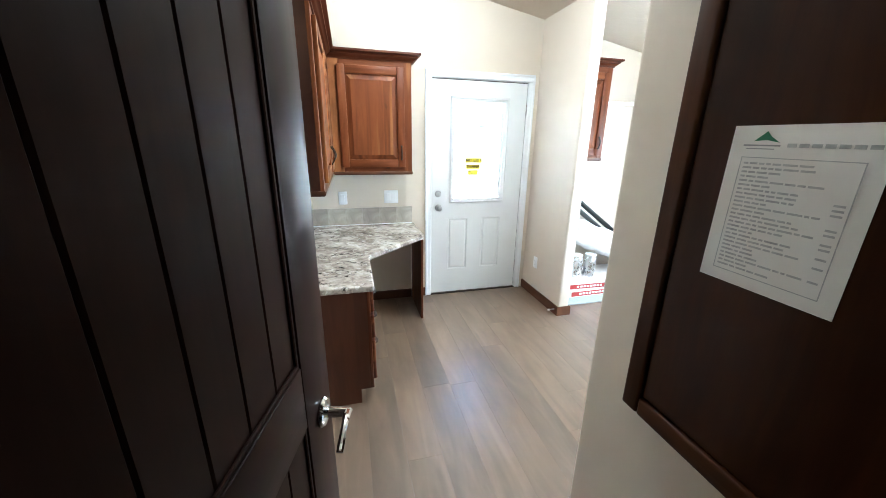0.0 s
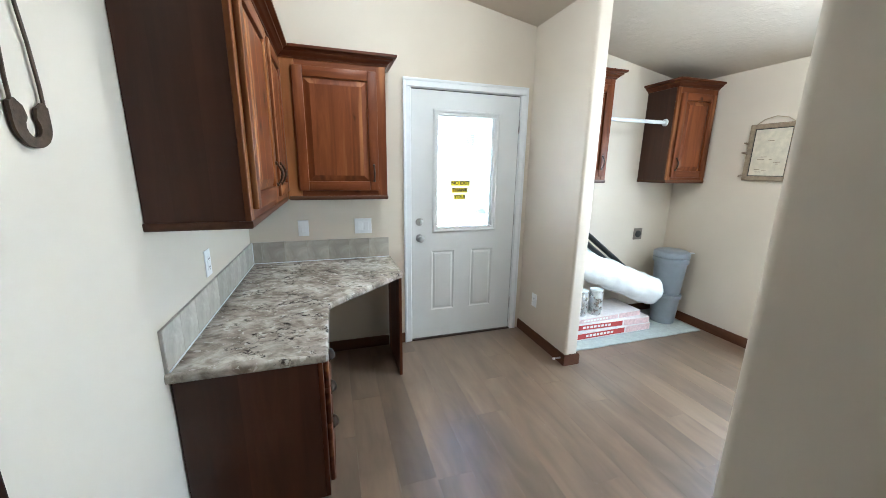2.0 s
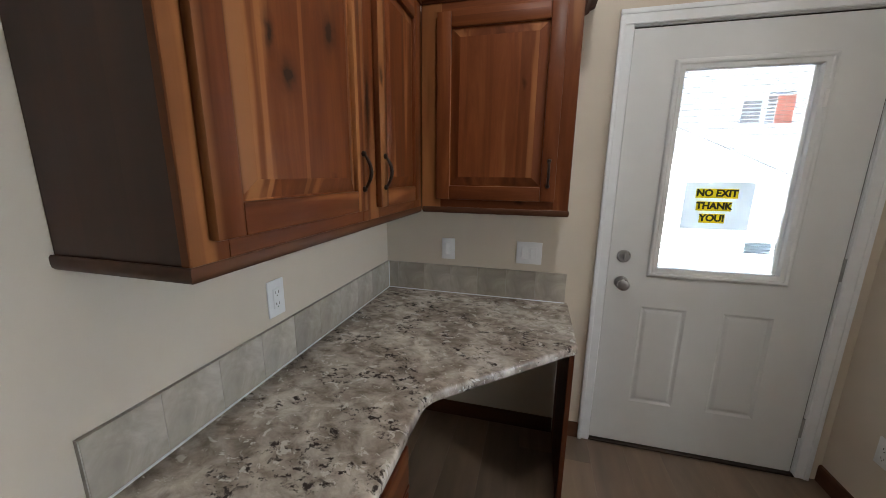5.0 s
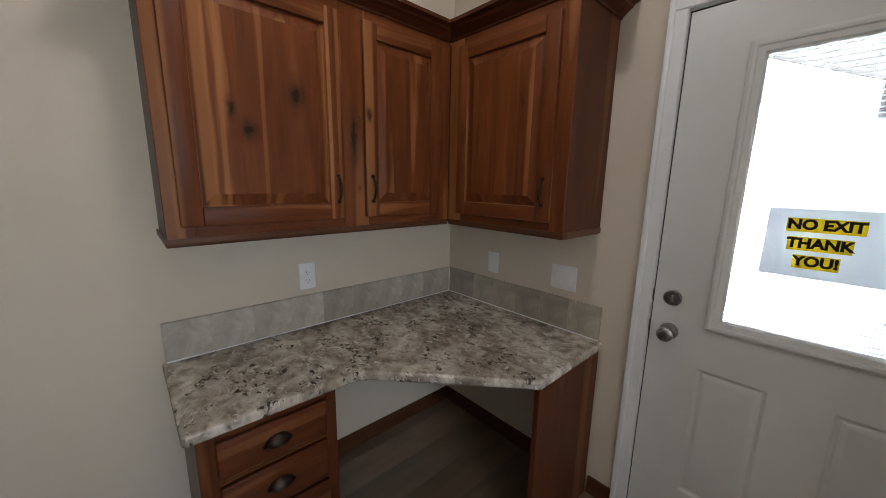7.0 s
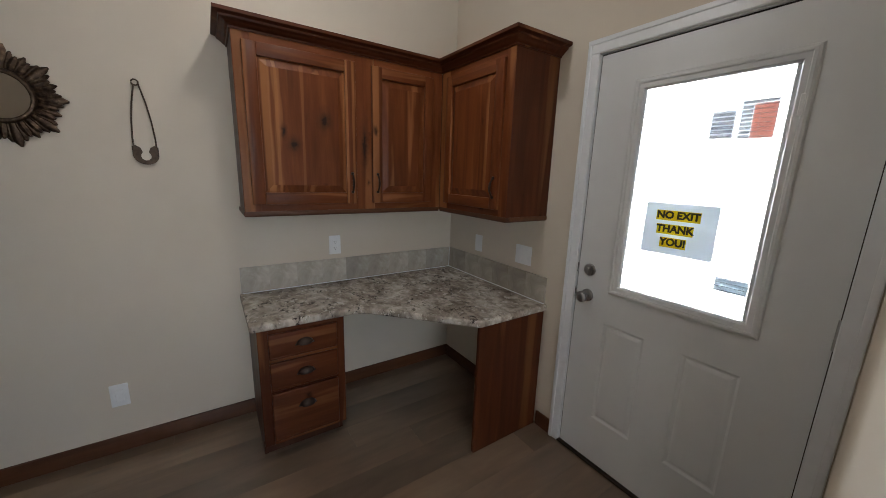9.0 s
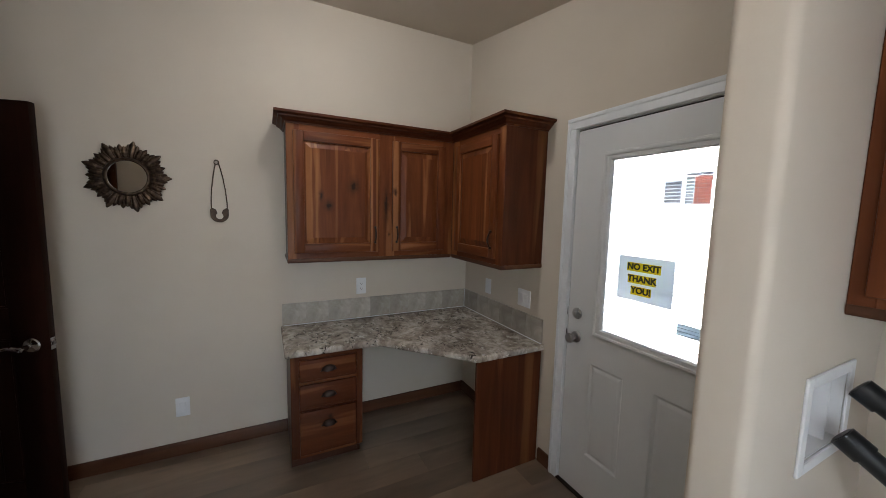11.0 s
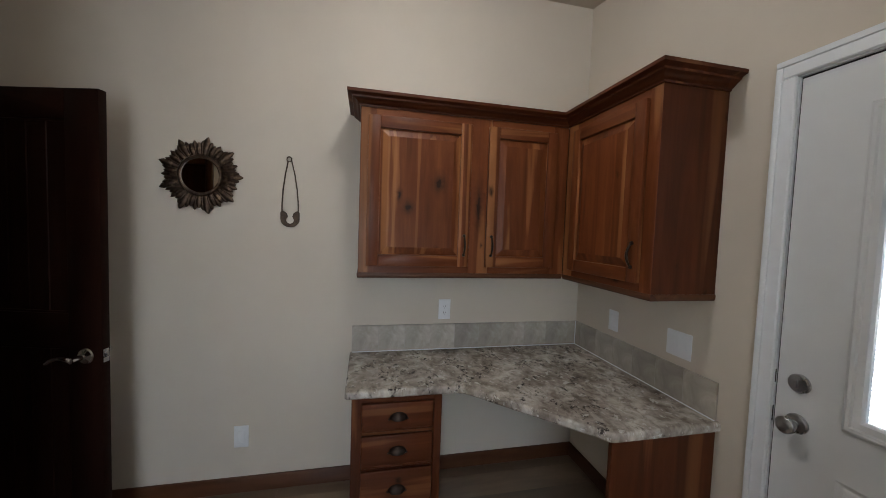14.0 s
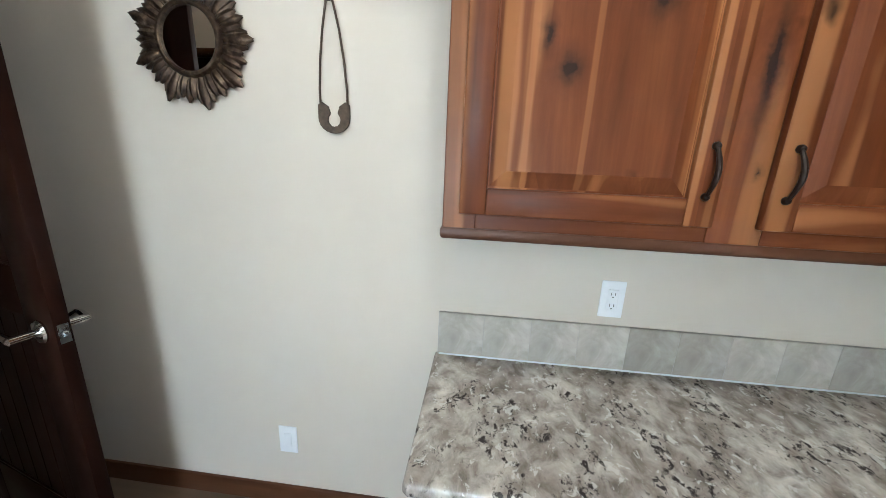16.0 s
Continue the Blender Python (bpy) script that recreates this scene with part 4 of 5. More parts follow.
wall_plate("wall_outlet", pose(0, 3.091, 1.012, 0, 0, 90), 0.074, 0.122, "white duplex outlet on the wall above the desk", "outlet", "outlet")
wall_plate("wall_outlet", pose(0, 1.964, 0.316, 0, 0, 90), 0.074, 0.122, "white blank-faced outlet low on the beige wall", "outlet", "switch")
wall_plate("wall_switch", pose(0.360, 4.0, 1.015), 0.074, 0.116, "white single rocker switch above the desk tiles", "switch", "switch")
wall_plate("wall_switch", pose(0.788, 4.0, 1.018), 0.128, 0.116, "white double rocker switch beside the back door", "switch", "switches")
wall_plate("wall_outlet", pose(2.194, 3.753, 0.358, 0, 0, -90), 0.072, 0.116, "white outlet low on the partition", "outlet", "outlet")
dp = wall_plate("dryer_outlet", pose(3.490, 4.0, 0.843), 0.105, 0.115, "dark metal dryer socket with a round black face", "outlet", "dryer")
dp.children[0].data.materials[0] = plain("grey_brown_plate", (0.21, 0.18, 0.15), 0.45, 0.3)


# ---- sunburst mirror and safety pin ----
def sunburst_mirror():
    cy, cz = 1.772, 1.732
    s = thing("sunburst_mirror", (0.01, cy, cz), "round wall mirror in an aged brass frame of overlapping leaves", "mirror")
    part("backing", lathe([(0, 0.0), (0.150, 0.0), (0.150, 0.006), (0, 0.006)], 40, Matrix.Translation((0.001, cy, cz)) @ pose(0, 0, 0, 0, 90)), M_RUST, s)
    def leaf(length, width, r0, ang, lift):
        bm = bmesh.new()
        rows = []
        for i in range(7):
            u = i / 6
            w = width * (0.55 + 0.75 * u - 1.15 * max(0, u - 0.55) * u) * (1 if u < 0.95 else 0.3)
            h = lift + 0.012 * math.sin(math.pi * min(1, u * 0.9))
            rows.append([bm.verts.new((h - 0.006 * abs(k) ** 1.5 + 0.002, r0 + length * u, k * w / 2)) for k in (-1, -0.5, 0, 0.5, 1)])
        for a, b in zip(rows, rows[1:]):
            for k in range(4):
                bm.faces.new((a[k], a[k + 1], b[k + 1], b[k]))
        bmesh.ops.recalc_face_normals(bm, faces=bm.faces)
        bmesh.ops.solidify(bm, geom=bm.faces[:], thickness=0.002)
        bm.transform(Matrix.Translation((0, cy, cz)) @ pose(0, 0, 0, ang))
        return bm
    for i in range(54):
        ang = i * 360 / 54
        big = i % 6 == 0
        part("leaf", leaf(0.116 if big else 0.084 + 0.012 * (i % 2), 0.031 if big else 0.026, 0.084, ang, 0.012 if i % 2 else 0.016), M_LEAF, s)
    part("ring", lathe([(0.088, 0.010), (0.088, 0.030), (0.093, 0.034), (0.100, 0.033), (0.106, 0.026), (0.108, 0.014)], 48, Matrix.Translation((0, cy, cz)) @ pose(0, 0, 0, 0, 90)), M_LEAF, s)
    part("mirror_glass", lathe([(0, 0.024), (0.089, 0.024), (0.089, 0.020), (0, 0.020)], 48, Matrix.Translation((0, cy, cz)) @ pose(0, 0, 0, 0, 90)), M_MIRROR, s, "silvered mirror glass", smooth=0)


sunburst_mirror()


def safety_pin():
    """A large wall ornament: a closed safety pin."""
    y, z = 2.202, 1.690
    s = thing("safety_pin_ornament", (0.008, y, 1.48), "large rusty iron safety pin hung on the wall", "wall ornament")
    left = [(0.008, y - 0.040, 1.543), (0.008, y - 0.041, 1.603), (0.008, y - 0.036, 1.683), (0.008, y - 0.026, 1.763), (0.008, y - 0.013, 1.833)]
    coil = [(0.008 + 0.002 * i / 6, y - 0.006 + 0.013 * math.cos(radians(200 - 45 * i)), 1.849 + 0.013 * math.sin(radians(200 - 45 * i))) for i in range(14)]
    right = [(0.008, y + 0.008, 1.833), (0.008, y + 0.024, 1.763), (0.008, y + 0.036, 1.683), (0.008, y + 0.043, 1.603), (0.008, y + 0.043, 1.543)]
    part("wire", tube(left + coil + right, 0.0034, 8), M_RUST, s)
    # the clasp: a rounded cup with a keyhole notch
    out = [(-0.049, 0.082), (-0.049, 0.045)]
    out += [(0.049 * math.cos(a), 0.045 + 0.045 * math.sin(a)) for a in [radians(180 + 15 * i) for i in range(1, 12)]]
    out += [(0.049, 0.045), (0.049, 0.082), (0.036, 0.090), (0.018, 0.078), (0.012, 0.060)]
    out += [(0.020 * math.cos(a), 0.040 + 0.020 * math.sin(a)) for a in [radians(50 - 28 * i) for i in range(11)]]
    out += [(-0.012, 0.060), (-0.018, 0.078), (-0.036, 0.090)]
    bm = prism(out, 0, 0.007, bevel=0.0)
    bm.transform(Matrix.Translation((0.004, y + 0.001, 1.480)) @ FACE_E)
    part("clasp", bm, M_RUST, s, "flat rusty iron clasp")


safety_pin()


# ---- entry: the dark plank door, its frame and the wall panel ----
def plank_door():
    """Built shut along +y from its hinge at the origin, then swung to its open stand."""
    W, H, T = 0.812, 2.008, 0.036
    m = pose(0.152, 0.745, 0.012, 0, 0, -13.8)
    d = thing("door_2", (0.152, 0.745, 0.012), "very dark brown two-panel plank door standing open", "door", kind="structure")
    def add(name, bm, mat, parent, label=""):
        bm.transform(m)
        return part(name, bm, mat, parent, label)
    st, rail_z = 0.145, (0.0, 0.22, 0.93, 1.075, H - 0.125, H)
    for y in (0, W - st):
        add("stile", box(-T, y, 0, 0, y + st, H, bevel=0.003, seg=2), M_DOOR_Z, d)
    for i in (0, 2, 4):
        add("rail", box(-T + 0.0005, st, rail_z[i], -0.0005, W - st, rail_z[i + 1], bevel=0.003, seg=2), M_DOOR_Y, d)
    n = 6
    pw = (W - 2 * st) / n
    for z0, z1 in ((rail_z[1], rail_z[2]), (rail_z[3], rail_z[4])):
        for i in range(n):
            add("plank", box(-T + 0.009, st + pw * i + 0.0003, z0 - 0.004, -0.009, st + pw * (i + 1) - 0.0003, z1 + 0.004, bevel=0.0032), M_DOOR_Z, d)
        for s, xo in ((1, -0.0095), (-1, -T + 0.0095)):
            for y0, y1, za, zb in ((st, st + 0.010, z0, z1), (W - st - 0.010, W - st, z0, z1), (st, W - st, z0, z0 + 0.010), (st, W - st, z1 - 0.010, z1)):
                add("sticking", box(min(xo, xo + s * 0.006), y0, za, max(xo, xo + s * 0.006), y1, zb, bevel=0.002), M_DOOR_Z, d)
    zl, yl = 0.898, W - 0.066
    for s, xs in ((1, 0.0), (-1, -T)):
        rot = pose(xs, yl, zl, 0, 90 * s, 0)
        rose = add("lever", lathe([(0, 0), (0.033, 0), (0.034, 0.005), (0.030, 0.011), (0.018, 0.015), (0.0125, 0.018), (0.012, 0.066), (0, 0.067)], 28, rot), M_CHROME, d, "polished chrome lever handle")
        pts = [(xs + s * (0.062 + 0.006 * math.sin(u * 1.8)), yl - 0.100 * u, zl - 0.014 * u * u + 0.012 * math.sin(u * 3.1)) for u in [i / 10 for i in range(11)]]
        add("lever_arm", tube(pts, 0.0095, 10, [1.15, 1.1, 1.0, 0.95, 0.9, 0.85, 0.82, 0.82, 0.85, 0.88, 0.8]), M_CHROME, rose)
    add("latch_plate", box(-T / 2 - 0.012, W, zl - 0.028, -T / 2 + 0.012, W + 0.0015, zl + 0.028), M_NICKEL, d, "nickel latch plate")
    add("latch_bolt", box(-T / 2 - 0.006, W + 0.001, zl - 0.009, -T / 2 + 0.006, W + 0.012, zl + 0.009, bevel=0.003), M_NICKEL, d)
    for z in (0.2, 1.0, 1.8):
        add("hinge", tube([(0.004, -0.004, z - 0.045), (0.004, -0.004, z + 0.045)], 0.006, 8), M_NICKEL, d)


plank_door()
frame_1 = thing("door_frame", (0.535, HALL, 0), "dark stained wooden door frame of the hall doorway", "door frame", kind="structure")
for nm, a in (("jamb", (0.086, HALL - 0.12, 0, 0.104, HALL, 2.06)), ("jamb", (0.966, HALL - 0.12, 0, 0.984, HALL, 2.06)), ("head", (0.086, HALL - 0.12, 2.060, 0.984, HALL, 2.074)),
              ("casing", (0.034, HALL, 0, 0.096, HALL + 0.014, 2.068)), ("casing", (0.974, HALL, 0, 1.036, HALL + 0.014, 2.068)), ("casing", (0.034, HALL, 2.068, 1.036, HALL + 0.014, 2.13))):
    part(nm, box(*a, bevel=0.002), M_PANEL_Z, frame_1)


def wall_panel():
    """A framed wooden cover panel on the entry wall, hinged like a cupboard door."""
    p = thing("cover_panel", (1.16, 1.10, 0.838), "dark knotty wooden cover panel on the entry wall", "panel")
    y0, y1, z0, z1 = 0.80, 1.411, 0.832, 2.000
    part("backing", box(1.146, y0 + 0.006, z0 + 0.006, 1.1615, y1 - 0.006, z1 - 0.006), M_PANEL_Z, p)
    w = 0.052
    for a in ((y0, z0, y0 + w, z1), (y1 - w, z0, y1, z1)):
        part("frame_stile", box(1.122, a[0], a[1], 1.146, a[2], a[3], bevel=0.008, seg=3), M_FRAME_Z, p)
    for a in ((y0 + w, z0, y1 - w, z0 + w), (y0 + w, z1 - w, y1 - w, z1)):
        part("frame_rail", box(1.122, a[0], a[1], 1.146, a[2], a[3], bevel=0.008, seg=3), M_FRAME_Y, p)
    part("field", box(1.134, y0 + w, z0 + w, 1.1455, y1 - w, z1 - w, bevel=0.003), M_PANEL_Z, p)
    s = thing("price_sheet", (1.133, 1.1765, 1.260), "white printed sheet with a green emblem on the panel", "paper sheet")
    def add(nm, bm, mat, label=""):
        bm.transform(pose(1.1332, 1.1765, 1.4065, 0.4, 0, 0) @ Matrix.Diagonal((1, 1.02, 1.045, 1)))
        part(nm, bm, mat, s, label, smooth=0)
    add("sheet", box(-0.0008, -0.108, -0.1395, -0.0002, 0.108, 0.1395), M_PAPER)
    # text as plain bars; y decreases to the reader's right
    add("emblem", prism([(0.070, 0.114), (0.052, 0.130), (0.045, 0.122), (0.030, 0.112), (0.050, 0.116)], 0.0010, 0.0014, m=pose(0, 0, 0, 0, 0, 0) @ Matrix(((0, 0, -1, 0), (1, 0, 0, 0), (0, 1, 0, 0), (0, 0, 0, 1)))), M_GREEN, "green roof emblem")
    add("emblem_line", boxes((-0.0014, 0.028, 0.106, -0.001, 0.086, 0.1085), (-0.0014, 0.036, 0.101, -0.001, 0.080, 0.1025)), M_INK)
    for i in range(7):
        add("heading_word", box(-0.0014, 0.018 - 0.0165 * i - 0.013, 0.105, -0.001, 0.018 - 0.0165 * i, 0.111), M_GREYPRINT)
    add("border", boxes((-0.0014, 0.083, -0.118, -0.001, 0.0845, 0.088), (-0.0014, -0.0845, -0.118, -0.001, -0.083, 0.088), (-0.0014, -0.083, 0.0865, -0.001, 0.083, 0.088), (-0.0014, -0.083, -0.118, -0.001, 0.083, -0.1165)), M_GREYPRINT)
    rnd = random.Random(4)
    all_bars = []
    for i in range(26):
        z = 0.078 - 0.0074 * i
        y = 0.078
        end = -0.05 + rnd.random() * 0.10
        bars = []
        while y > end:
            ln = 0.006 + rnd.random() * 0.016
            bars.append((-0.0014, y - ln, z - 0.0019, -0.001, y, z + 0.0014))
            y -= ln + 0.0028
        if rnd.random() < 0.5:
            bars.append((-0.0014, -0.078, z - 0.0019, -0.001, -0.064, z + 0.0014))
        all_bars += bars
    add("printed_text", boxes(*all_bars), M_GREYPRINT)
    tagged(s.children[-1], kind="stuff")


wall_panel()


# ---- ceiling lights, the eastern one added ----
def dome_light(x, y):
    z = roof_z(x)
    s = thing("ceiling_light", (x, y, z), "round flush ceiling light with a glowing white glass dome; the eastern one is unseen and added", "ceiling light", "ceiling lights")
    tilt = pose(x, y, z, 0, math.degrees(math.atan(0.174)), 0)
    part("base", lathe([(0, -0.001), (0.158, -0.001), (0.160, -0.010), (0.156, -0.020), (0.150, -0.022), (0, -0.022)], 40, tilt), M_NICKEL, s, "satin nickel rim")
    dome = part("diffuser", lathe([(0.150, -0.020)] + [(0.150 * math.cos(radians(a)), -0.022 - 0.058 * math.sin(radians(a))) for a in range(6, 90, 7)] + [(0, -0.080)], 40, tilt), M_DIFFUSER, s, "white glass dome")
    dome.visible_shadow = False
    

# the second dome only houses the added eastern bulb
for lx, ly in LIGHTS_SEEN_AND_ADDED:
    dome_light(lx, ly)


# ---- laundry alcove ----
def laundry_cabinet(x0, x1, label, handle_x, open_left):
    z0, z1 = 1.362, 2.160
    k = thing("wall_cabinet", ((x0 + x1) / 2, 3.85, z0), label, "cabinet", "laundry wall cabinets")
    part("body", box(x0, 3.709, z0 + 0.004, x1, 3.998, z1), M_SIDE_Z, k, "dark brown side and carcass")
    for a in ((x0 - 0.001, 3.690, z0 + 0.002, x0 + 0.045, 3.709, z1), (x1 - 0.045, 3.690, z0 + 0.002, x1 + 0.001, 3.709, z1),):
        part("face_frame", box(*a, bevel=0.002), M_WOOD_Z, k)
    for a in ((x0 + 0.045, 3.6905, z0 + 0.002, x1 - 0.045, 3.709, z0 + 0.06), (x0 + 0.045, 3.6905, z1 - 0.05, x1 - 0.045, 3.709, z1),):
        part("face_rail", box(*a), M_WOOD_X, k)
    dr = panel_front("door", x1 - x0 - 0.06, 0.700, pose(x0 + 0.03, 3.6895, 1.407), k, M_WOOD_Z, M_WOOD_X)
    bow_handle(pose(handle_x, 3.6695, 1.52), dr)
    path = [(x0, 3.998), (x0, 3.690), (x1, 3.690)] if open_left else [(x0, 3.690), (x1, 3.690), (x1, 3.998)]
    part("crown", sweep(path, [(o * 0.9, z + 2.152) for o, z in CROWN], 1), M_DRAWER_X, k, "stained crown moulding")
    part("light_rail", sweep(path, [(o, z + z0 - 0.006) for o, z in LIGHT_RAIL], 1), M_BASE_X, k)


laundry_cabinet(2.308, 2.735, "reddish-brown single-door laundry cabinet against the partition", 2.672, False)
laundry_cabinet(3.395, XE - 0.012, "reddish-brown single-door laundry cabinet in the alcove corner", 3.458, True)
rod = thing("hanging_rod", (3.06, 3.78, 1.875), "white clothes rod between the two laundry cabinets", "clothes rod")
part("rod", tube([(2.737, 3.775, 1.875), (3.393, 3.775, 1.875)], 0.0155, 16), M_WHITE, rod)
for xa, s in ((2.736, 1), (3.394, -1)):
    part("socket", lathe([(0, 0), (0.030, 0), (0.030, 0.008), (0.024, 0.014), (0.017, 0.014)], 24, pose(xa, 3.775, 1.875, 0, 90 * s, 0)), M_WHITE, rod, "white plastic rod socket")


def washer_box():
    """A recessed white supply box with valves on the partition's laundry side."""
    s = thing("washer_supply_box", (2.293, 3.70, 1.12), "white plastic washer supply box with two valves, set in the wall", "washer box")
    y0, y1, z0, z1, x = 3.520, 3.800, 0.992, 1.228, 2.3065
    fl = 0.028
    part("flange", boxes((x, y0, z0, x + 0.007, y0 + fl, z1), (x, y1 - fl, z0, x + 0.007, y1, z1), (x, y0 + fl, z0, x + 0.007, y1 - fl, z0 + fl), (x, y0 + fl, z1 - fl, x + 0.007, y1 - fl, z1), bevel=0.002), M_PLATE, s)
    part("back", box(2.2125, y0 + fl, z0 + fl, 2.215, y1 - fl, z1 - fl), M_PLATE, s)
    part("recess_floor", box(2.215, y0 + fl, z0 + fl, x, y1 - fl, z0 + fl + 0.003), M_PLATE, s)
    part("recess_top", box(2.215, y0 + fl, z1 - fl - 0.003, x, y1 - fl, z1 - fl), M_PLATE, s)
    part("recess_side", box(2.215, y0 + fl, z0 + fl + 0.003, x, y0 + fl + 0.003, z1 - fl - 0.003), M_PLATE, s)
    part("recess_side", box(2.215, y1 - fl - 0.003, z0 + fl + 0.003, x, y1 - fl, z1 - fl - 0.003), M_PLATE, s)
    part("divider", box(2.215, 3.712, z0 + fl + 0.003, x - 0.01, 3.716, z1 - fl - 0.003), M_PLATE, s)
    for y, mat, lab in ((3.600, M_RED, "red valve handle"), (3.650, plain("blue_valve", (0.03, 0.07, 0.35), 0.4), "blue valve handle")):
        v = part("valve", tube([(2.250, y, z0 + fl + 0.003), (2.250, y, 1.074), (2.252, y, 1.089)], 0.009, 10), M_NICKEL, s, "metal valve")
        part("valve_handle", box(2.243, y - 0.013, 1.089, 2.267, y + 0.013, 1.101, bevel=0.003), mat, v, lab)


washer_box()
for ya, za, lab in ((3.765, 1.170, 0), (3.690, 1.065, 1)):
    a, b = Vector((2.330, ya, za)), Vector((3.80, ya + 0.165, 0.165 - 0.115 * lab))
    pts = [a.lerp(b, i / 6) for i in range(7)]
    pb = tube(pts, 0.024, 16)
    d = (b - a).normalized()
    tube([a + d * 0.002, a + d * 0.05], 0.029, 16, bm=pb)
    single("drain_pipe", pb, M_BLACK, "black plastic pipe leaning on the partition", "pipe", "leaning black pipes")


def floor_mat():
    n = 40
    front = [(2.320 + (3.80 - 2.320) * i / n, 3.443 + 0.002 * math.sin(i * 1.7) + 0.003 * math.sin(i * 0.6)) for i in range(n + 1)]
    return single("floor_mat", prism(front + [(3.80, 3.985), (2.320, 3.985)], 0.001, 0.014, bevel=0.004), M_MAT, "grey-green sheet mat on the alcove floor", "mat")


floor_mat()


def carton(x0, y0, z0, x1, y1, z1, turn, label, bright):
    """A flat wrapped carton with a red printed band on its front."""
    s = thing("flooring_carton", ((x0 + x1) / 2, (y0 + y1) / 2, z0), label, "carton", "stacked cartons")
    m = pose((x0 + x1) / 2, (y0 + y1) / 2, z0, 0, 0, turn)
    hx, hy, h = (x1 - x0) / 2, (y1 - y0) / 2, z1 - z0
    def add(nm, bm, mat, lab=""):
        bm.transform(m)
        part(nm, bm, mat, s, lab)
    add("box", box(-hx, -hy, 0, hx, hy, h, bevel=0.006, seg=2), M_CARTON, "white plastic-wrapped carton")
    add("red_band", box(-hx * 0.82, -hy - 0.0012, h * 0.16, hx * 0.32, -hy + 0.002, h * 0.84), M_RED if bright else M_PINK, "red printed band")
    add("pink_print", box(hx * 0.36, -hy - 0.0012, h * 0.1, hx * 0.98, -hy + 0.002, h * 0.9), M_PINK, "faded pink print")
    add("lettering", boxes(*[(-hx * 0.62 + hx * 0.085 * i, -hy - 0.0022, h * 0.36, -hx * 0.62 + hx * 0.085 * i + hx * 0.06, -hy - 0.0014, h * 0.66) for i in range(8)]), M_PAPER)


carton(2.44, 3.575, 0.015, 3.345, 3.92, 0.085, 1.2, "flat white carton with a red band, lowest of the stack", True)
carton(2.43, 3.585, 0.086, 3.32, 3.92, 0.152, -1.6, "flat white carton with a red band, in the stack", True)
carton(2.44, 3.600, 0.153, 3.24, 3.92, 0.206, 2.4, "flat white carton with faded print, on top of the stack", False)


def jar(x, y, r, h, label):
    s = thing("clear_jar", (x, y, 0.207), label, "jar", "jars on the cartons")
    part("jar", lathe([(0, 0), (r * 0.94, 0), (r, 0.006), (r, h * 0.40), (r * 0.985, h * 0.42), (r * 0.985, h * 0.46), (r, h * 0.48), (r, h * 0.90), (r * 0.9, h * 0.94), (r * 0.9, h), (r * 0.86, h), (r * 0.86, h * 0.93), (r * 0.95, h * 0.88), (r * 0.95, 0.008), (0, 0.008)], 28, Matrix.Translation((x, y, 0.207))), M_CUT, s, "shiny ribbed grey can")
    part("lid", lathe([(0, h + 0.002), (r * 0.92, h + 0.002), (r * 0.95, h + 0.006), (r * 0.95, h + 0.016), (r * 0.85, h + 0.018), (r * 0.8, h + 0.012), (0, h + 0.012)], 28, Matrix.Translation((x, y, 0.205))), M_PLATE, s, "pale lid")


jar(2.620, 3.680, 0.055, 0.215, "tall shiny grey can standing on the cartons")
jar(2.765, 3.668, 0.058, 0.215, "shiny grey can with a pale lid on the cartons")


def wrapped_roll():
    """A long roll in crumpled white plastic, leaning across the cartons."""
    a, b = Vector((2.58, 3.795, 0.680)), Vector((3.425, 3.665, 0.345))
    axis = (b - a).normalized()
    u = axis.cross(Vector((0, 0, 1))).normalized()
    w = u.cross(axis)
    bm = bmesh.new()
    rings, steps, n = [], 36, 46
    prof = [(0.0, 0.30), (0.004, 0.72), (0.018, 0.93), (0.045, 1.0)]
    ts = [p[0] for p in prof] + [0.07 + 0.86 * i / n for i in range(n + 1)] + [1 - p[0] for p in prof[::-1]]
    rs = [p[1] for p in prof] + [1.0] * (n + 1) + [p[1] for p in prof[::-1]]
    for t, r in zip(ts, rs):
        c = a.lerp(b, t)
        ring = []
        for k in range(steps):
            th = 2 * math.pi * k / steps
            q = noise.noise((t * 9, 1.6 * math.cos(th), 1.6 * math.sin(th))) * 0.014 + noise.noise((t * 30, 3.5 * math.cos(th), 3.5 * math.sin(th))) * 0.005
            rad = (0.130 + q) * r
            ring.append(bm.verts.new(c + rad * (math.cos(th) * u + math.sin(th) * w)))
        rings.append(ring)
    for x, y in zip(rings, rings[1:]):
        for k in range(steps):
            j = (k + 1) % steps
            bm.faces.new((x[k], x[j], y[j], y[k]))
    bm.faces.new(rings[0][::-1]), bm.faces.new(rings[-1])
    bmesh.ops.recalc_face_normals(bm, faces=bm.faces)
    return single("wrapped_roll", bm, M_WRAP, "long roll wrapped in crumpled white plastic, leaning on the cartons", "roll", smooth=60)


wrapped_roll()


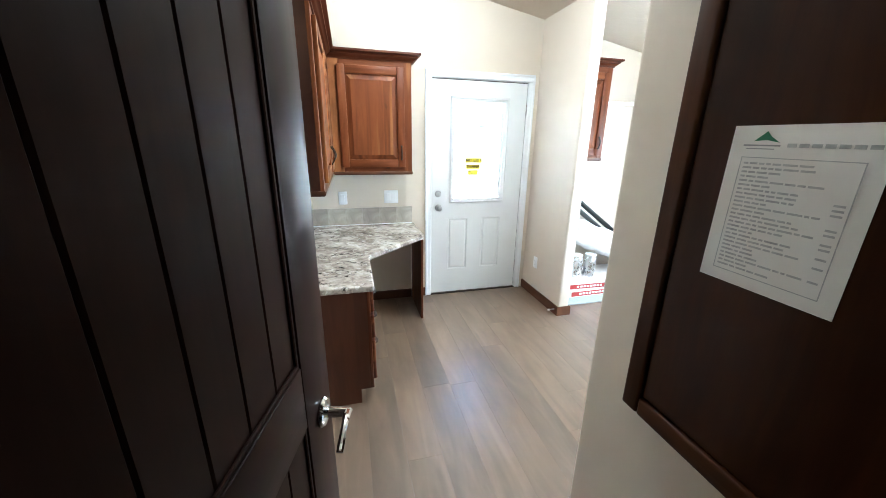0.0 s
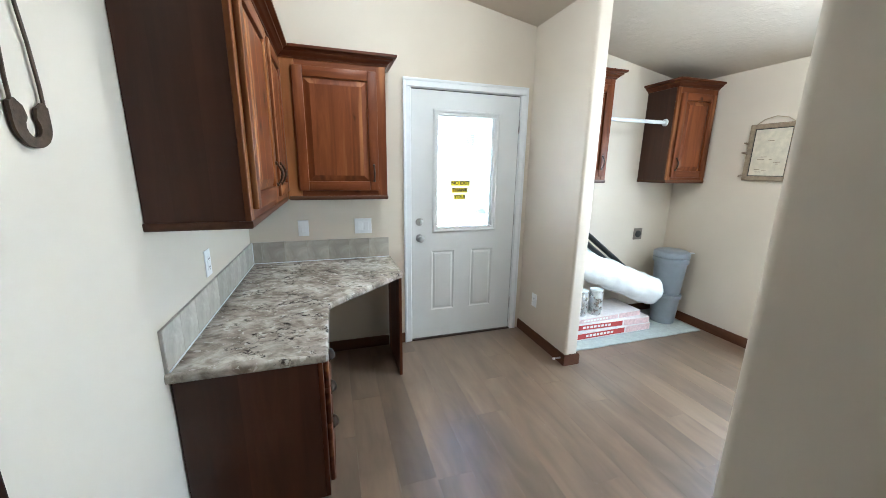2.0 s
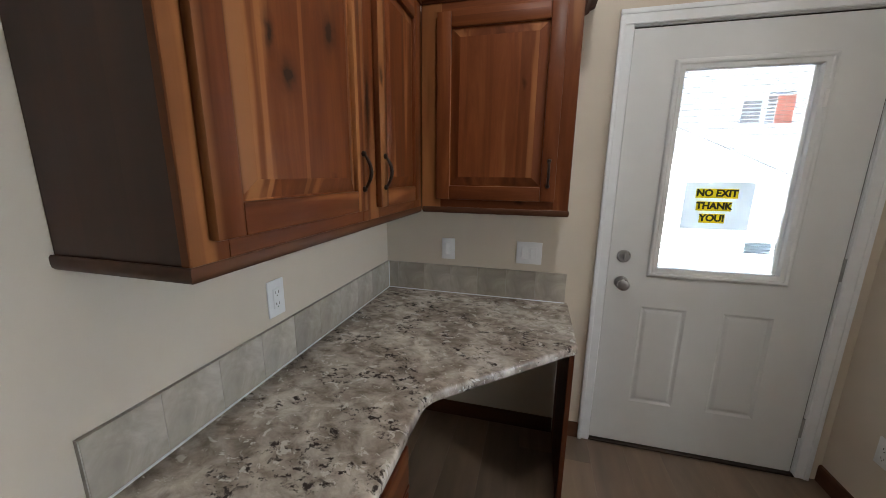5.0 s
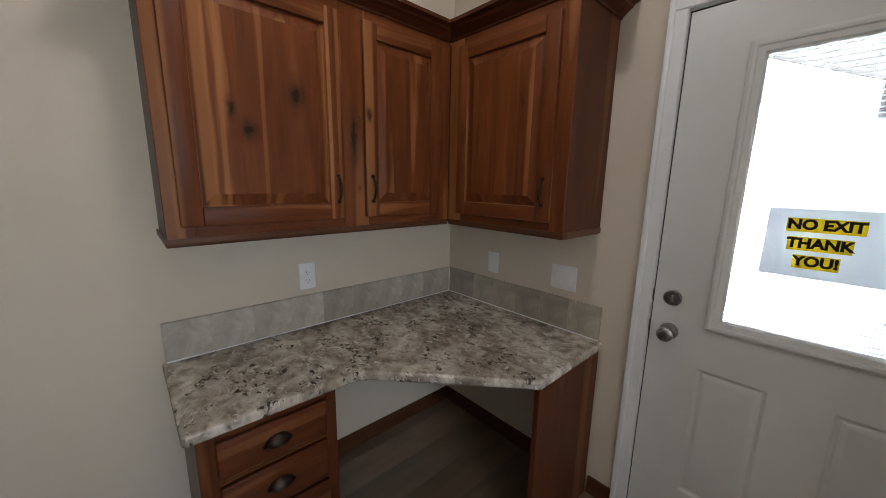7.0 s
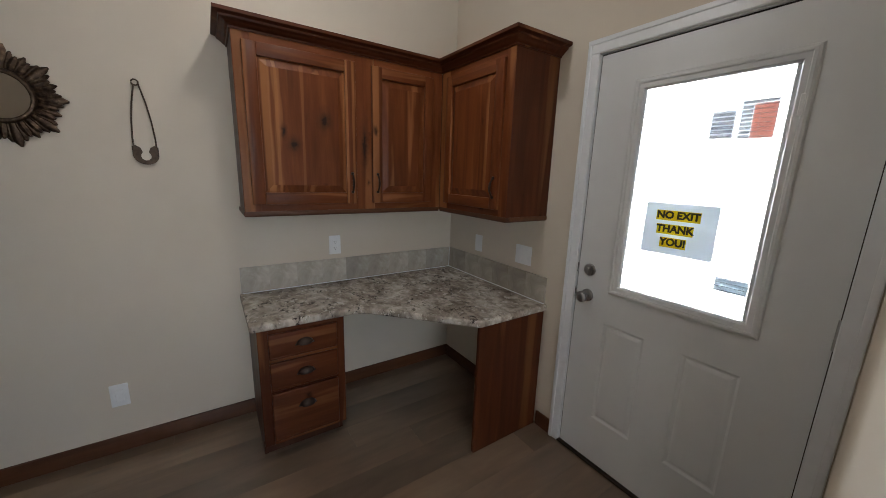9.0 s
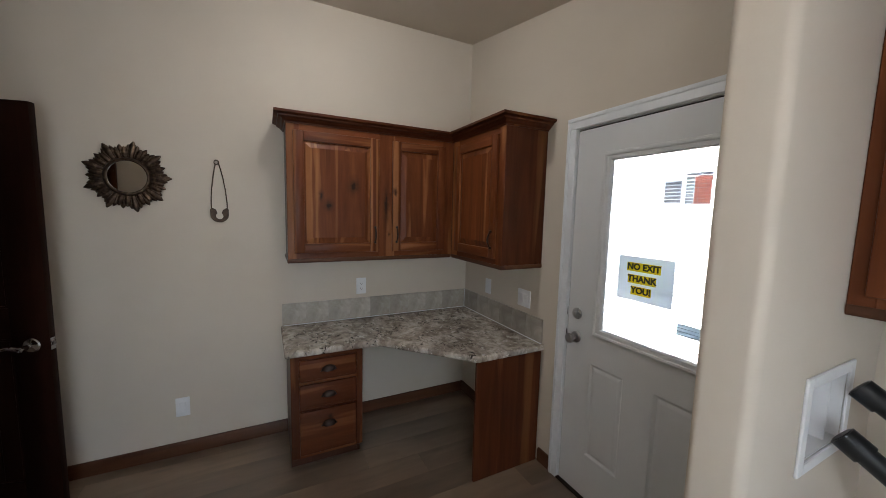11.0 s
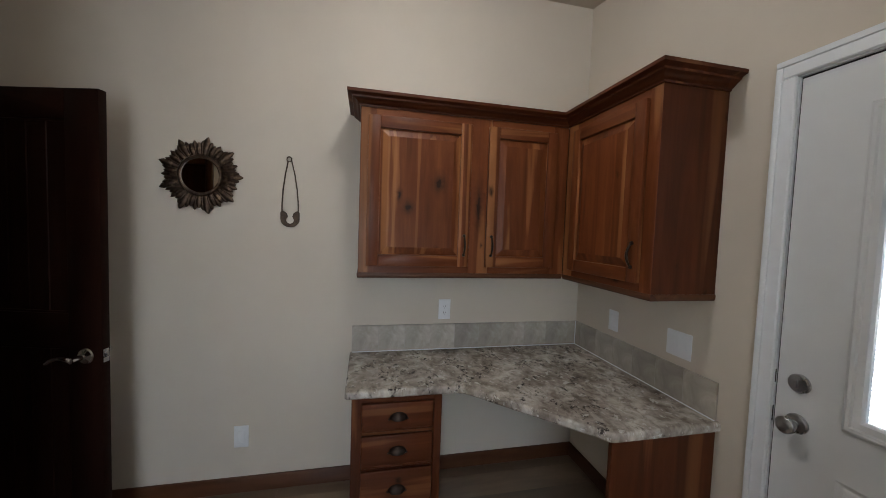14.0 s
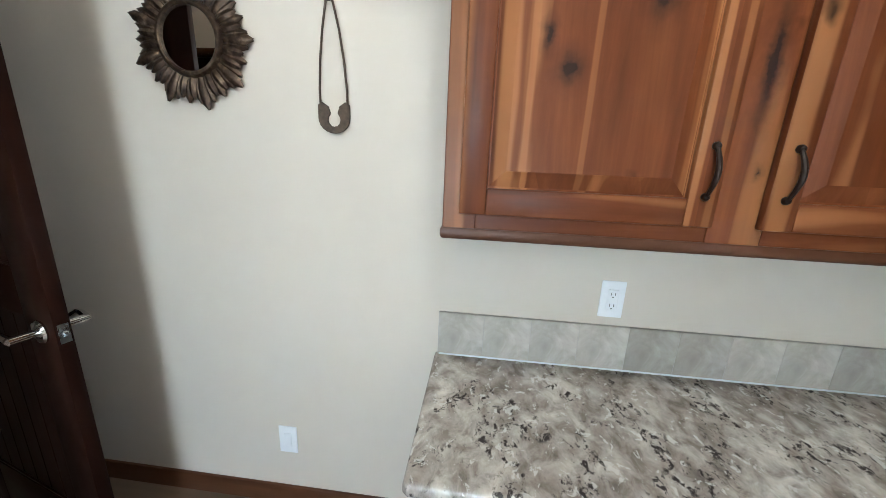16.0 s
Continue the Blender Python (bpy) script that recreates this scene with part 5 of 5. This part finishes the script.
def bin_with_lid():
    """Two tapered cans, one set in the other, under a domed lid with a double rim."""
    x, y, z = 3.640, 3.715, 0.015
    at = Matrix.Translation((x, y, z))
    s = thing("trash_can", (x, y, z), "tall grey plastic trash can with a lid and a waist band", "trash can")
    part("bucket", lathe([(0, 0), (0.100, 0), (0.105, 0.006), (0.122, 0.250), (0.131, 0.252), (0.133, 0.258), (0.133, 0.286), (0.129, 0.292), (0.119, 0.294), (0.119, 0.30), (0, 0.30)], 40, at), M_GREYBIN, s, "grey lower can with a rolled rim")
    part("upper_bucket", lathe([(0, 0.301), (0.113, 0.301), (0.117, 0.308), (0.138, 0.60), (0.138, 0.625), (0, 0.625)], 40, at), M_GREYBIN, s, "grey tapered upper can")
    part("lid", lathe([(0.140, 0.600), (0.150, 0.602), (0.152, 0.610), (0.152, 0.644), (0.147, 0.648), (0.147, 0.656), (0.153, 0.660), (0.153, 0.690), (0.147, 0.702), (0.124, 0.714), (0.09, 0.722), (0.0, 0.727)], 40, at), M_GREYBIN, s, "grey domed lid")
    part("lid_tab", box(x + 0.095, y - 0.120, z + 0.694, x + 0.140, y - 0.088, z + 0.704, bevel=0.003), M_PLATE, s, "pale lid tab")


bin_with_lid()


# ---- window wall ----
def window():
    w = thing("window_1", (XE, (WIN[0] + WIN[1]) / 2, WIN[2]), "white-framed window with a bright view", "window", kind="structure")
    y0, y1, z0, z1 = WIN
    part("window_sill", box(XE - 0.050, y0 - 0.06, z0 - 0.030, XE + 0.06, y1 + 0.055, z0 - 0.002, bevel=0.005, seg=2), M_WHITE, w, "white painted sill")
    part("window_apron", box(XE - 0.014, y0 - 0.03, z0 - 0.085, XE - 0.0005, y1 + 0.03, z0 - 0.031, bevel=0.003), M_WHITE, w)
    for a in ((y0 - 0.012, z0, y0 + 0.045, z1), (y1 - 0.045, z0, y1 + 0.012, z1), (y0 + 0.045, z1 - 0.045, y1 - 0.045, z1 + 0.012), (y0 + 0.045, z0, y1 - 0.045, z0 + 0.045), (y0 + 0.045, (z0 + z1) / 2 - 0.02, y1 - 0.045, (z0 + z1) / 2 + 0.02)):
        part("window_frame", box(XE - 0.006, a[0], a[1], XE + 0.05, a[2], a[3], bevel=0.003), M_WHITE, w)
    g = part("pane", box(XE + 0.022, y0 + 0.04, z0 + 0.04, XE + 0.026, y1 - 0.04, z1 - 0.04), M_GLASS, w, smooth=0)
    g.visible_shadow = False


window()


def valance():
    s = thing("curtain_valance", (XE - 0.04, 2.3, 1.95), "grey-blue gathered fabric valance on a dark rod", "curtain")
    rings = []
    bm = bmesh.new()
    n = 90
    for i in range(n + 1):
        y = 2.845 - (2.845 - 1.76) * i / n
        drop = 1.735 + 0.035 * abs(math.sin(i * 0.21)) + 0.01 * math.sin(i * 0.9)
        rings.append([bm.verts.new((XE - 0.035 + (0.014 * math.sin(i * 0.95) + 0.006 * math.sin(i * 2.3)) * (0.5 + 0.5 * k / 5), y, 2.10 + (drop - 2.10) * k / 5)) for k in range(6)])
    for a, b in zip(rings, rings[1:]):
        for k in range(5):
            bm.faces.new((a[k], a[k + 1], b[k + 1], b[k]))
    bmesh.ops.solidify(bm, geom=bm.faces[:], thickness=0.002)
    part("fabric", bm, M_FABRIC, s, smooth=80)
    part("rod", tube([(XE - 0.035, 2.872, 2.118), (XE - 0.035, 1.73, 2.118)], 0.011, 12), M_RUST, s, "dark curtain rod")
    part("finial", lathe([(0, 0), (0.016, 0.004), (0.021, 0.018), (0.016, 0.034), (0, 0.040)], 16, pose(XE - 0.035, 2.868, 2.118, -90)), M_RUST, s)
    part("bracket", box(XE - 0.045, 2.80, 2.10, XE - 0.0005, 2.815, 2.14, bevel=0.003), M_RUST, s)


valance()


def twig_picture():
    s = thing("twig_framed_map", (XE - 0.01, 3.2, 1.4), "faded map in a weathered twig-lashed frame on a string", "picture")
    y0, y1, z0, z1, x = 3.045, 3.370, 1.394, 1.832, XE - 0.001
    for a in ((y0, z0, y0 + 0.036, z1), (y1 - 0.036, z0, y1, z1), (y0 + 0.036, z0, y1 - 0.036, z0 + 0.036), (y0 + 0.036, z1 - 0.036, y1 - 0.036, z1)):
        part("frame_bar", box(x - 0.018, a[0], a[1], x, a[2], a[3], bevel=0.003), M_OLDFRAME, s)
    part("map", box(x - 0.009, y0 + 0.034, z0 + 0.034, x - 0.003, y1 - 0.034, z1 - 0.034), M_PARCH, s, "faded parchment print")
    part("inner_line", boxes((x - 0.0105, y0 + 0.036, z0 + 0.036, x - 0.009, y0 + 0.042, z1 - 0.036), (x - 0.0105, y1 - 0.042, z0 + 0.036, x - 0.009, y1 - 0.036, z1 - 0.036), (x - 0.0105, y0 + 0.042, z0 + 0.036, x - 0.009, y1 - 0.042, z0 + 0.042), (x - 0.0105, y0 + 0.042, z1 - 0.042, x - 0.009, y1 - 0.042, z1 - 0.036)), M_INKDARK, s, "thin dark line")
    for ya, za, yb, zb in ((3.068, 1.815, 3.005, 1.888), (3.060, 1.745, 3.000, 1.766), (3.060, 1.575, 3.004, 1.586), (3.068, 1.412, 3.008, 1.406), (3.355, 1.432, 3.398, 1.427), (3.355, 1.605, 3.402, 1.617), (3.36, 1.68, 3.396, 1.694)):
        part("twig", tube([(x - 0.012, ya, za), (x - 0.022, (ya + yb) / 2, (za + zb) / 2 + 0.004), (x - 0.016, yb, zb)], 0.0075, 8, [1.1, 0.95, 0.7]), M_TWIG, s, "bare twig")
    part("string", tube([(x - 0.006, 3.34, 1.826), (x - 0.008, 3.285, 1.866), (x - 0.008, 3.207, 1.884), (x - 0.008, 3.13, 1.866), (x - 0.006, 3.075, 1.826)], 0.003, 6), M_STRING, s, "jute string")
    rnd = random.Random(9)
    for i in range(9):
        y, z = 3.11 + rnd.random() * 0.16, 1.46 + rnd.random() * 0.26
        part("map_mark", box(x - 0.0098, y, z, x - 0.009, y + 0.012 + rnd.random() * 0.05, z + 0.004), M_TWIG, s)


twig_picture()
stop = thing("door_stop", (2.170, 3.325, 0.05), "small spring door stop with a white tip on the baseboard", "door stop")
part("spring", tube([(2.180 - 0.052 * i / 60, 3.325 + 0.006 * math.cos(i * 0.9), 0.050 + 0.006 * math.sin(i * 0.9)) for i in range(61)], 0.0016, 6), M_NICKEL, stop)
part("tip", lathe([(0, 0), (0.009, 0), (0.0095, 0.012), (0.006, 0.016), (0, 0.017)], 16, pose(2.128, 3.325, 0.050, 0, -90)), M_PLATE, stop, "white rubber tip")

# ---- outside the door ----
single("ground", box(-60, 4.14, -0.9, 60, 120, -0.45), M_GROUND, "pale gravel ground", "ground", kind="structure")
single("ground_side", box(4.0, -60, -0.9, 60, 4.14, -0.45), M_GROUND, "pale gravel ground", "ground", kind="structure")


def rake_z(x):
    return 2.42 - 0.45 * (x - 1.45)


def neighbour():
    """The gable end of the house next door: lap siding under a white rake board that falls to the east."""
    h = thing("neighbour_house", (-1, 8.2, -0.45), "white vinyl-sided gable end of the house next door", "house")
    x0, x1, y = -4.0, 4.2, 8.2
    wb = bmesh.new()
    ring = [(x0, -0.45), (x1, -0.45), (x1, rake_z(x1)), (x0, rake_z(x0))]
    fr = [wb.verts.new((x, y, z)) for x, z in ring]
    bk = [wb.verts.new((x, y + 0.2, z)) for x, z in ring]
    wb.faces.new(fr), wb.faces.new(bk[::-1])
    for i in range(4):
        wb.faces.new((fr[i], bk[i], bk[(i + 1) % 4], fr[(i + 1) % 4]))
    part("wall", wb, M_SIDING, h)
    prof = [(0, 0), (0.018, 0.0), (0.004, 0.118), (0, 0.12)]
    for i in range(42):
        z = -0.43 + 0.12 * i
        end = min(x1, 1.45 + (2.42 - z - 0.12) / 0.45)
        if end > x0 + 0.2:
            part("siding_board", sweep([(x0, y), (end, y)], [(o, z + q) for o, q in prof], 1), M_SIDING, h)
    # rake board and its shaded soffit
    for nm, ya, yb, lo_, hi_, mat in (("rake_board", 7.86, 7.90, -0.02, 0.16, M_SIDING), ("soffit", 7.90, 8.22, 0.0, 0.03, M_SIDING), ("roof_edge", 7.84, 8.40, 0.162, 0.20, M_ROOF)):
        rb = bmesh.new()
        pts = [(x0 - 0.2, rake_z(x0 - 0.2) + lo_), (x1 + 0.4, rake_z(x1 + 0.4) + lo_), (x1 + 0.4, rake_z(x1 + 0.4) + hi_), (x0 - 0.2, rake_z(x0 - 0.2) + hi_)]
        f = [rb.verts.new((x, ya, z)) for x, z in pts]
        k = [rb.verts.new((x, yb, z)) for x, z in pts]
        rb.faces.new(f), rb.faces.new(k[::-1])
        for i in range(4):
            rb.faces.new((f[i], k[i], k[(i + 1) % 4], f[(i + 1) % 4]))
        part(nm, rb, mat, h)
    # grey band across the siding, where a darker stretch of unknown kind lies
    part("skirting", box(x0, 8.16, 0.34, x1, 8.199, 0.66, bevel=0.004), M_GROUND, h, "grey band low on the wall")
    # a narrow dark shape of unknown kind, given a window's form
    win = part("window", box(2.02, 8.14, 1.30, 2.26, 8.185, 1.96, bevel=0.004), M_SIDING, h, "narrow dark shape on the gable, built as a window")
    part("pane", box(2.05, 8.136, 1.33, 2.23, 8.139, 1.93), M_DARKPANE, win, "blue-grey sheet for the dark shape")


neighbour()


def far_house():
    """A low house behind the first one, of which the long shingle roof shows over the gable."""
    h = thing("far_house", (2, 13, -0.45), "grey-roofed house standing behind the white one", "house")
    part("wall", box(-12, 12.4, -0.45, 14, 12.6, 2.3), M_SIDING, h)
    rb = bmesh.new()
    rows = 26
    for i in range(rows):
        u0, u1 = i / rows, (i + 1) / rows
        q = [rb.verts.new(p) for p in ((-12.4, 12.0 + 4.6 * u0, 2.2 + 4.4 * u0), (14.4, 12.0 + 4.6 * u0, 2.2 + 4.4 * u0), (14.4, 12.0 + 4.6 * u1, 2.2 + 4.4 * u1 - 0.02), (-12.4, 12.0 + 4.6 * u1, 2.2 + 4.4 * u1 - 0.02))]
        k = [rb.verts.new((v.co.x, v.co.y + 0.02, v.co.z - 0.05)) for v in q]
        rb.faces.new(q), rb.faces.new(k[::-1])
        for j in range(4):
            rb.faces.new((q[j], k[j], k[(j + 1) % 4], q[(j + 1) % 4]))
    part("roof", rb, M_ROOF, h, "weathered grey shingle roof", smooth=0)
    part("fascia", box(-12.4, 11.95, 2.06, 14.4, 12.0, 2.24), M_SIDING, h)


far_house()

# ---- backsplash tiles ----
splash_w = thing("backsplash", (0.004, 3.2, 0.768), "row of grey stone tiles along the desk, on the west wall", "backsplash", "backsplash tiles", "structure")
splash_n = thing("backsplash", (0.5, 3.996, 0.768), "row of grey stone tiles along the desk, beside the back door", "backsplash", "backsplash tiles", "structure")
part("grout", box(0.0005, 2.545, 0.7685, 0.0108, 3.9995, 0.922), M_GROUT, splash_w)
part("grout", box(0.011, 3.9885, 0.7685, 0.978, 3.9995, 0.922), M_GROUT, splash_n)
part("caulk", tube([(0.0135, 2.55, 0.7695), (0.0135, 3.985, 0.7695)], 0.0032, 6), M_WHITE, splash_w, "white caulk bead")
part("caulk", tube([(0.0135, 3.9865, 0.770), (0.0135, 3.9865, 0.922)], 0.0026, 6), M_WHITE, splash_w, "white caulk bead")
part("caulk", tube([(0.015, 3.9865, 0.7695), (0.980, 3.9865, 0.7695)], 0.0032, 6), M_WHITE, splash_n, "white caulk bead")
tile_mesh = {}


def tile(parent, at, w, along):
    key = (round(w, 3), along)
    if key not in tile_mesh:
        a = (0, 0, 0, 0.010, w, 0.152) if along == "y" else (0, 0, 0, w, 0.010, 0.152)
        tile_mesh[key] = mesh_of("tile", box(*a, bevel=0.0006), M_TILE, 0)
    ob = new("tile", tile_mesh[key])
    ob.parent = parent
    ob.matrix_parent_inverse = parent.matrix_basis.inverted()
    ob.matrix_basis = pose(*at)


y = 2.547
widths = [0.150] + [0.152] * 9
for i, wd in enumerate(widths):
    if y + wd > 3.99:
        wd = 3.988 - y
    if wd > 0.02:
        tile(splash_w, (0.002, y, 0.7705), wd, "y")
    y += wd + 0.0016
x = 0.980 - 0.150
for i in range(7):
    wd = 0.150
    x0 = x
    if x0 < 0.013:
        wd, x0 = x + 0.150 - 0.013, 0.013
    if wd > 0.02:
        tile(splash_n, (x0, 3.988, 0.7705), wd, "x")
    x -= 0.1516

# ---- floor planks ----
floor = thing("floor", (1.9, 1.5, 0), "grey-brown oak-look vinyl plank floor", "floor", kind="structure")
part("subfloor", box(-0.12, -1.32, -0.45, XE + 0.14, YN + 0.14, -0.007), M_SLOT, floor, smooth=0)
PW, PL = 0.178, 1.22
plank_mesh = {}
rnd = random.Random(21)
col = 0
x = -0.09
while x < XE + 0.05:
    y = -1.30 - rnd.random() * PL
    while y < YN + 0.02:
        a, b = max(y, -1.30), min(y + PL, YN + 0.005)
        ln = round(b - a, 2)
        if ln > 0.04:
            if ln not in plank_mesh:
                plank_mesh[ln] = mesh_of("plank", box(0.0001, 0.0001, -0.006, PW - 0.0001, ln - 0.0001, 0, bevel=0.0003), M_FLOOR, 0)
            ob = new("plank", plank_mesh[ln])
            ob.parent = floor
            ob.matrix_parent_inverse = floor.matrix_basis.inverted()
            ob.matrix_basis = pose(x, a, 0)
        y += PL
    x += PW
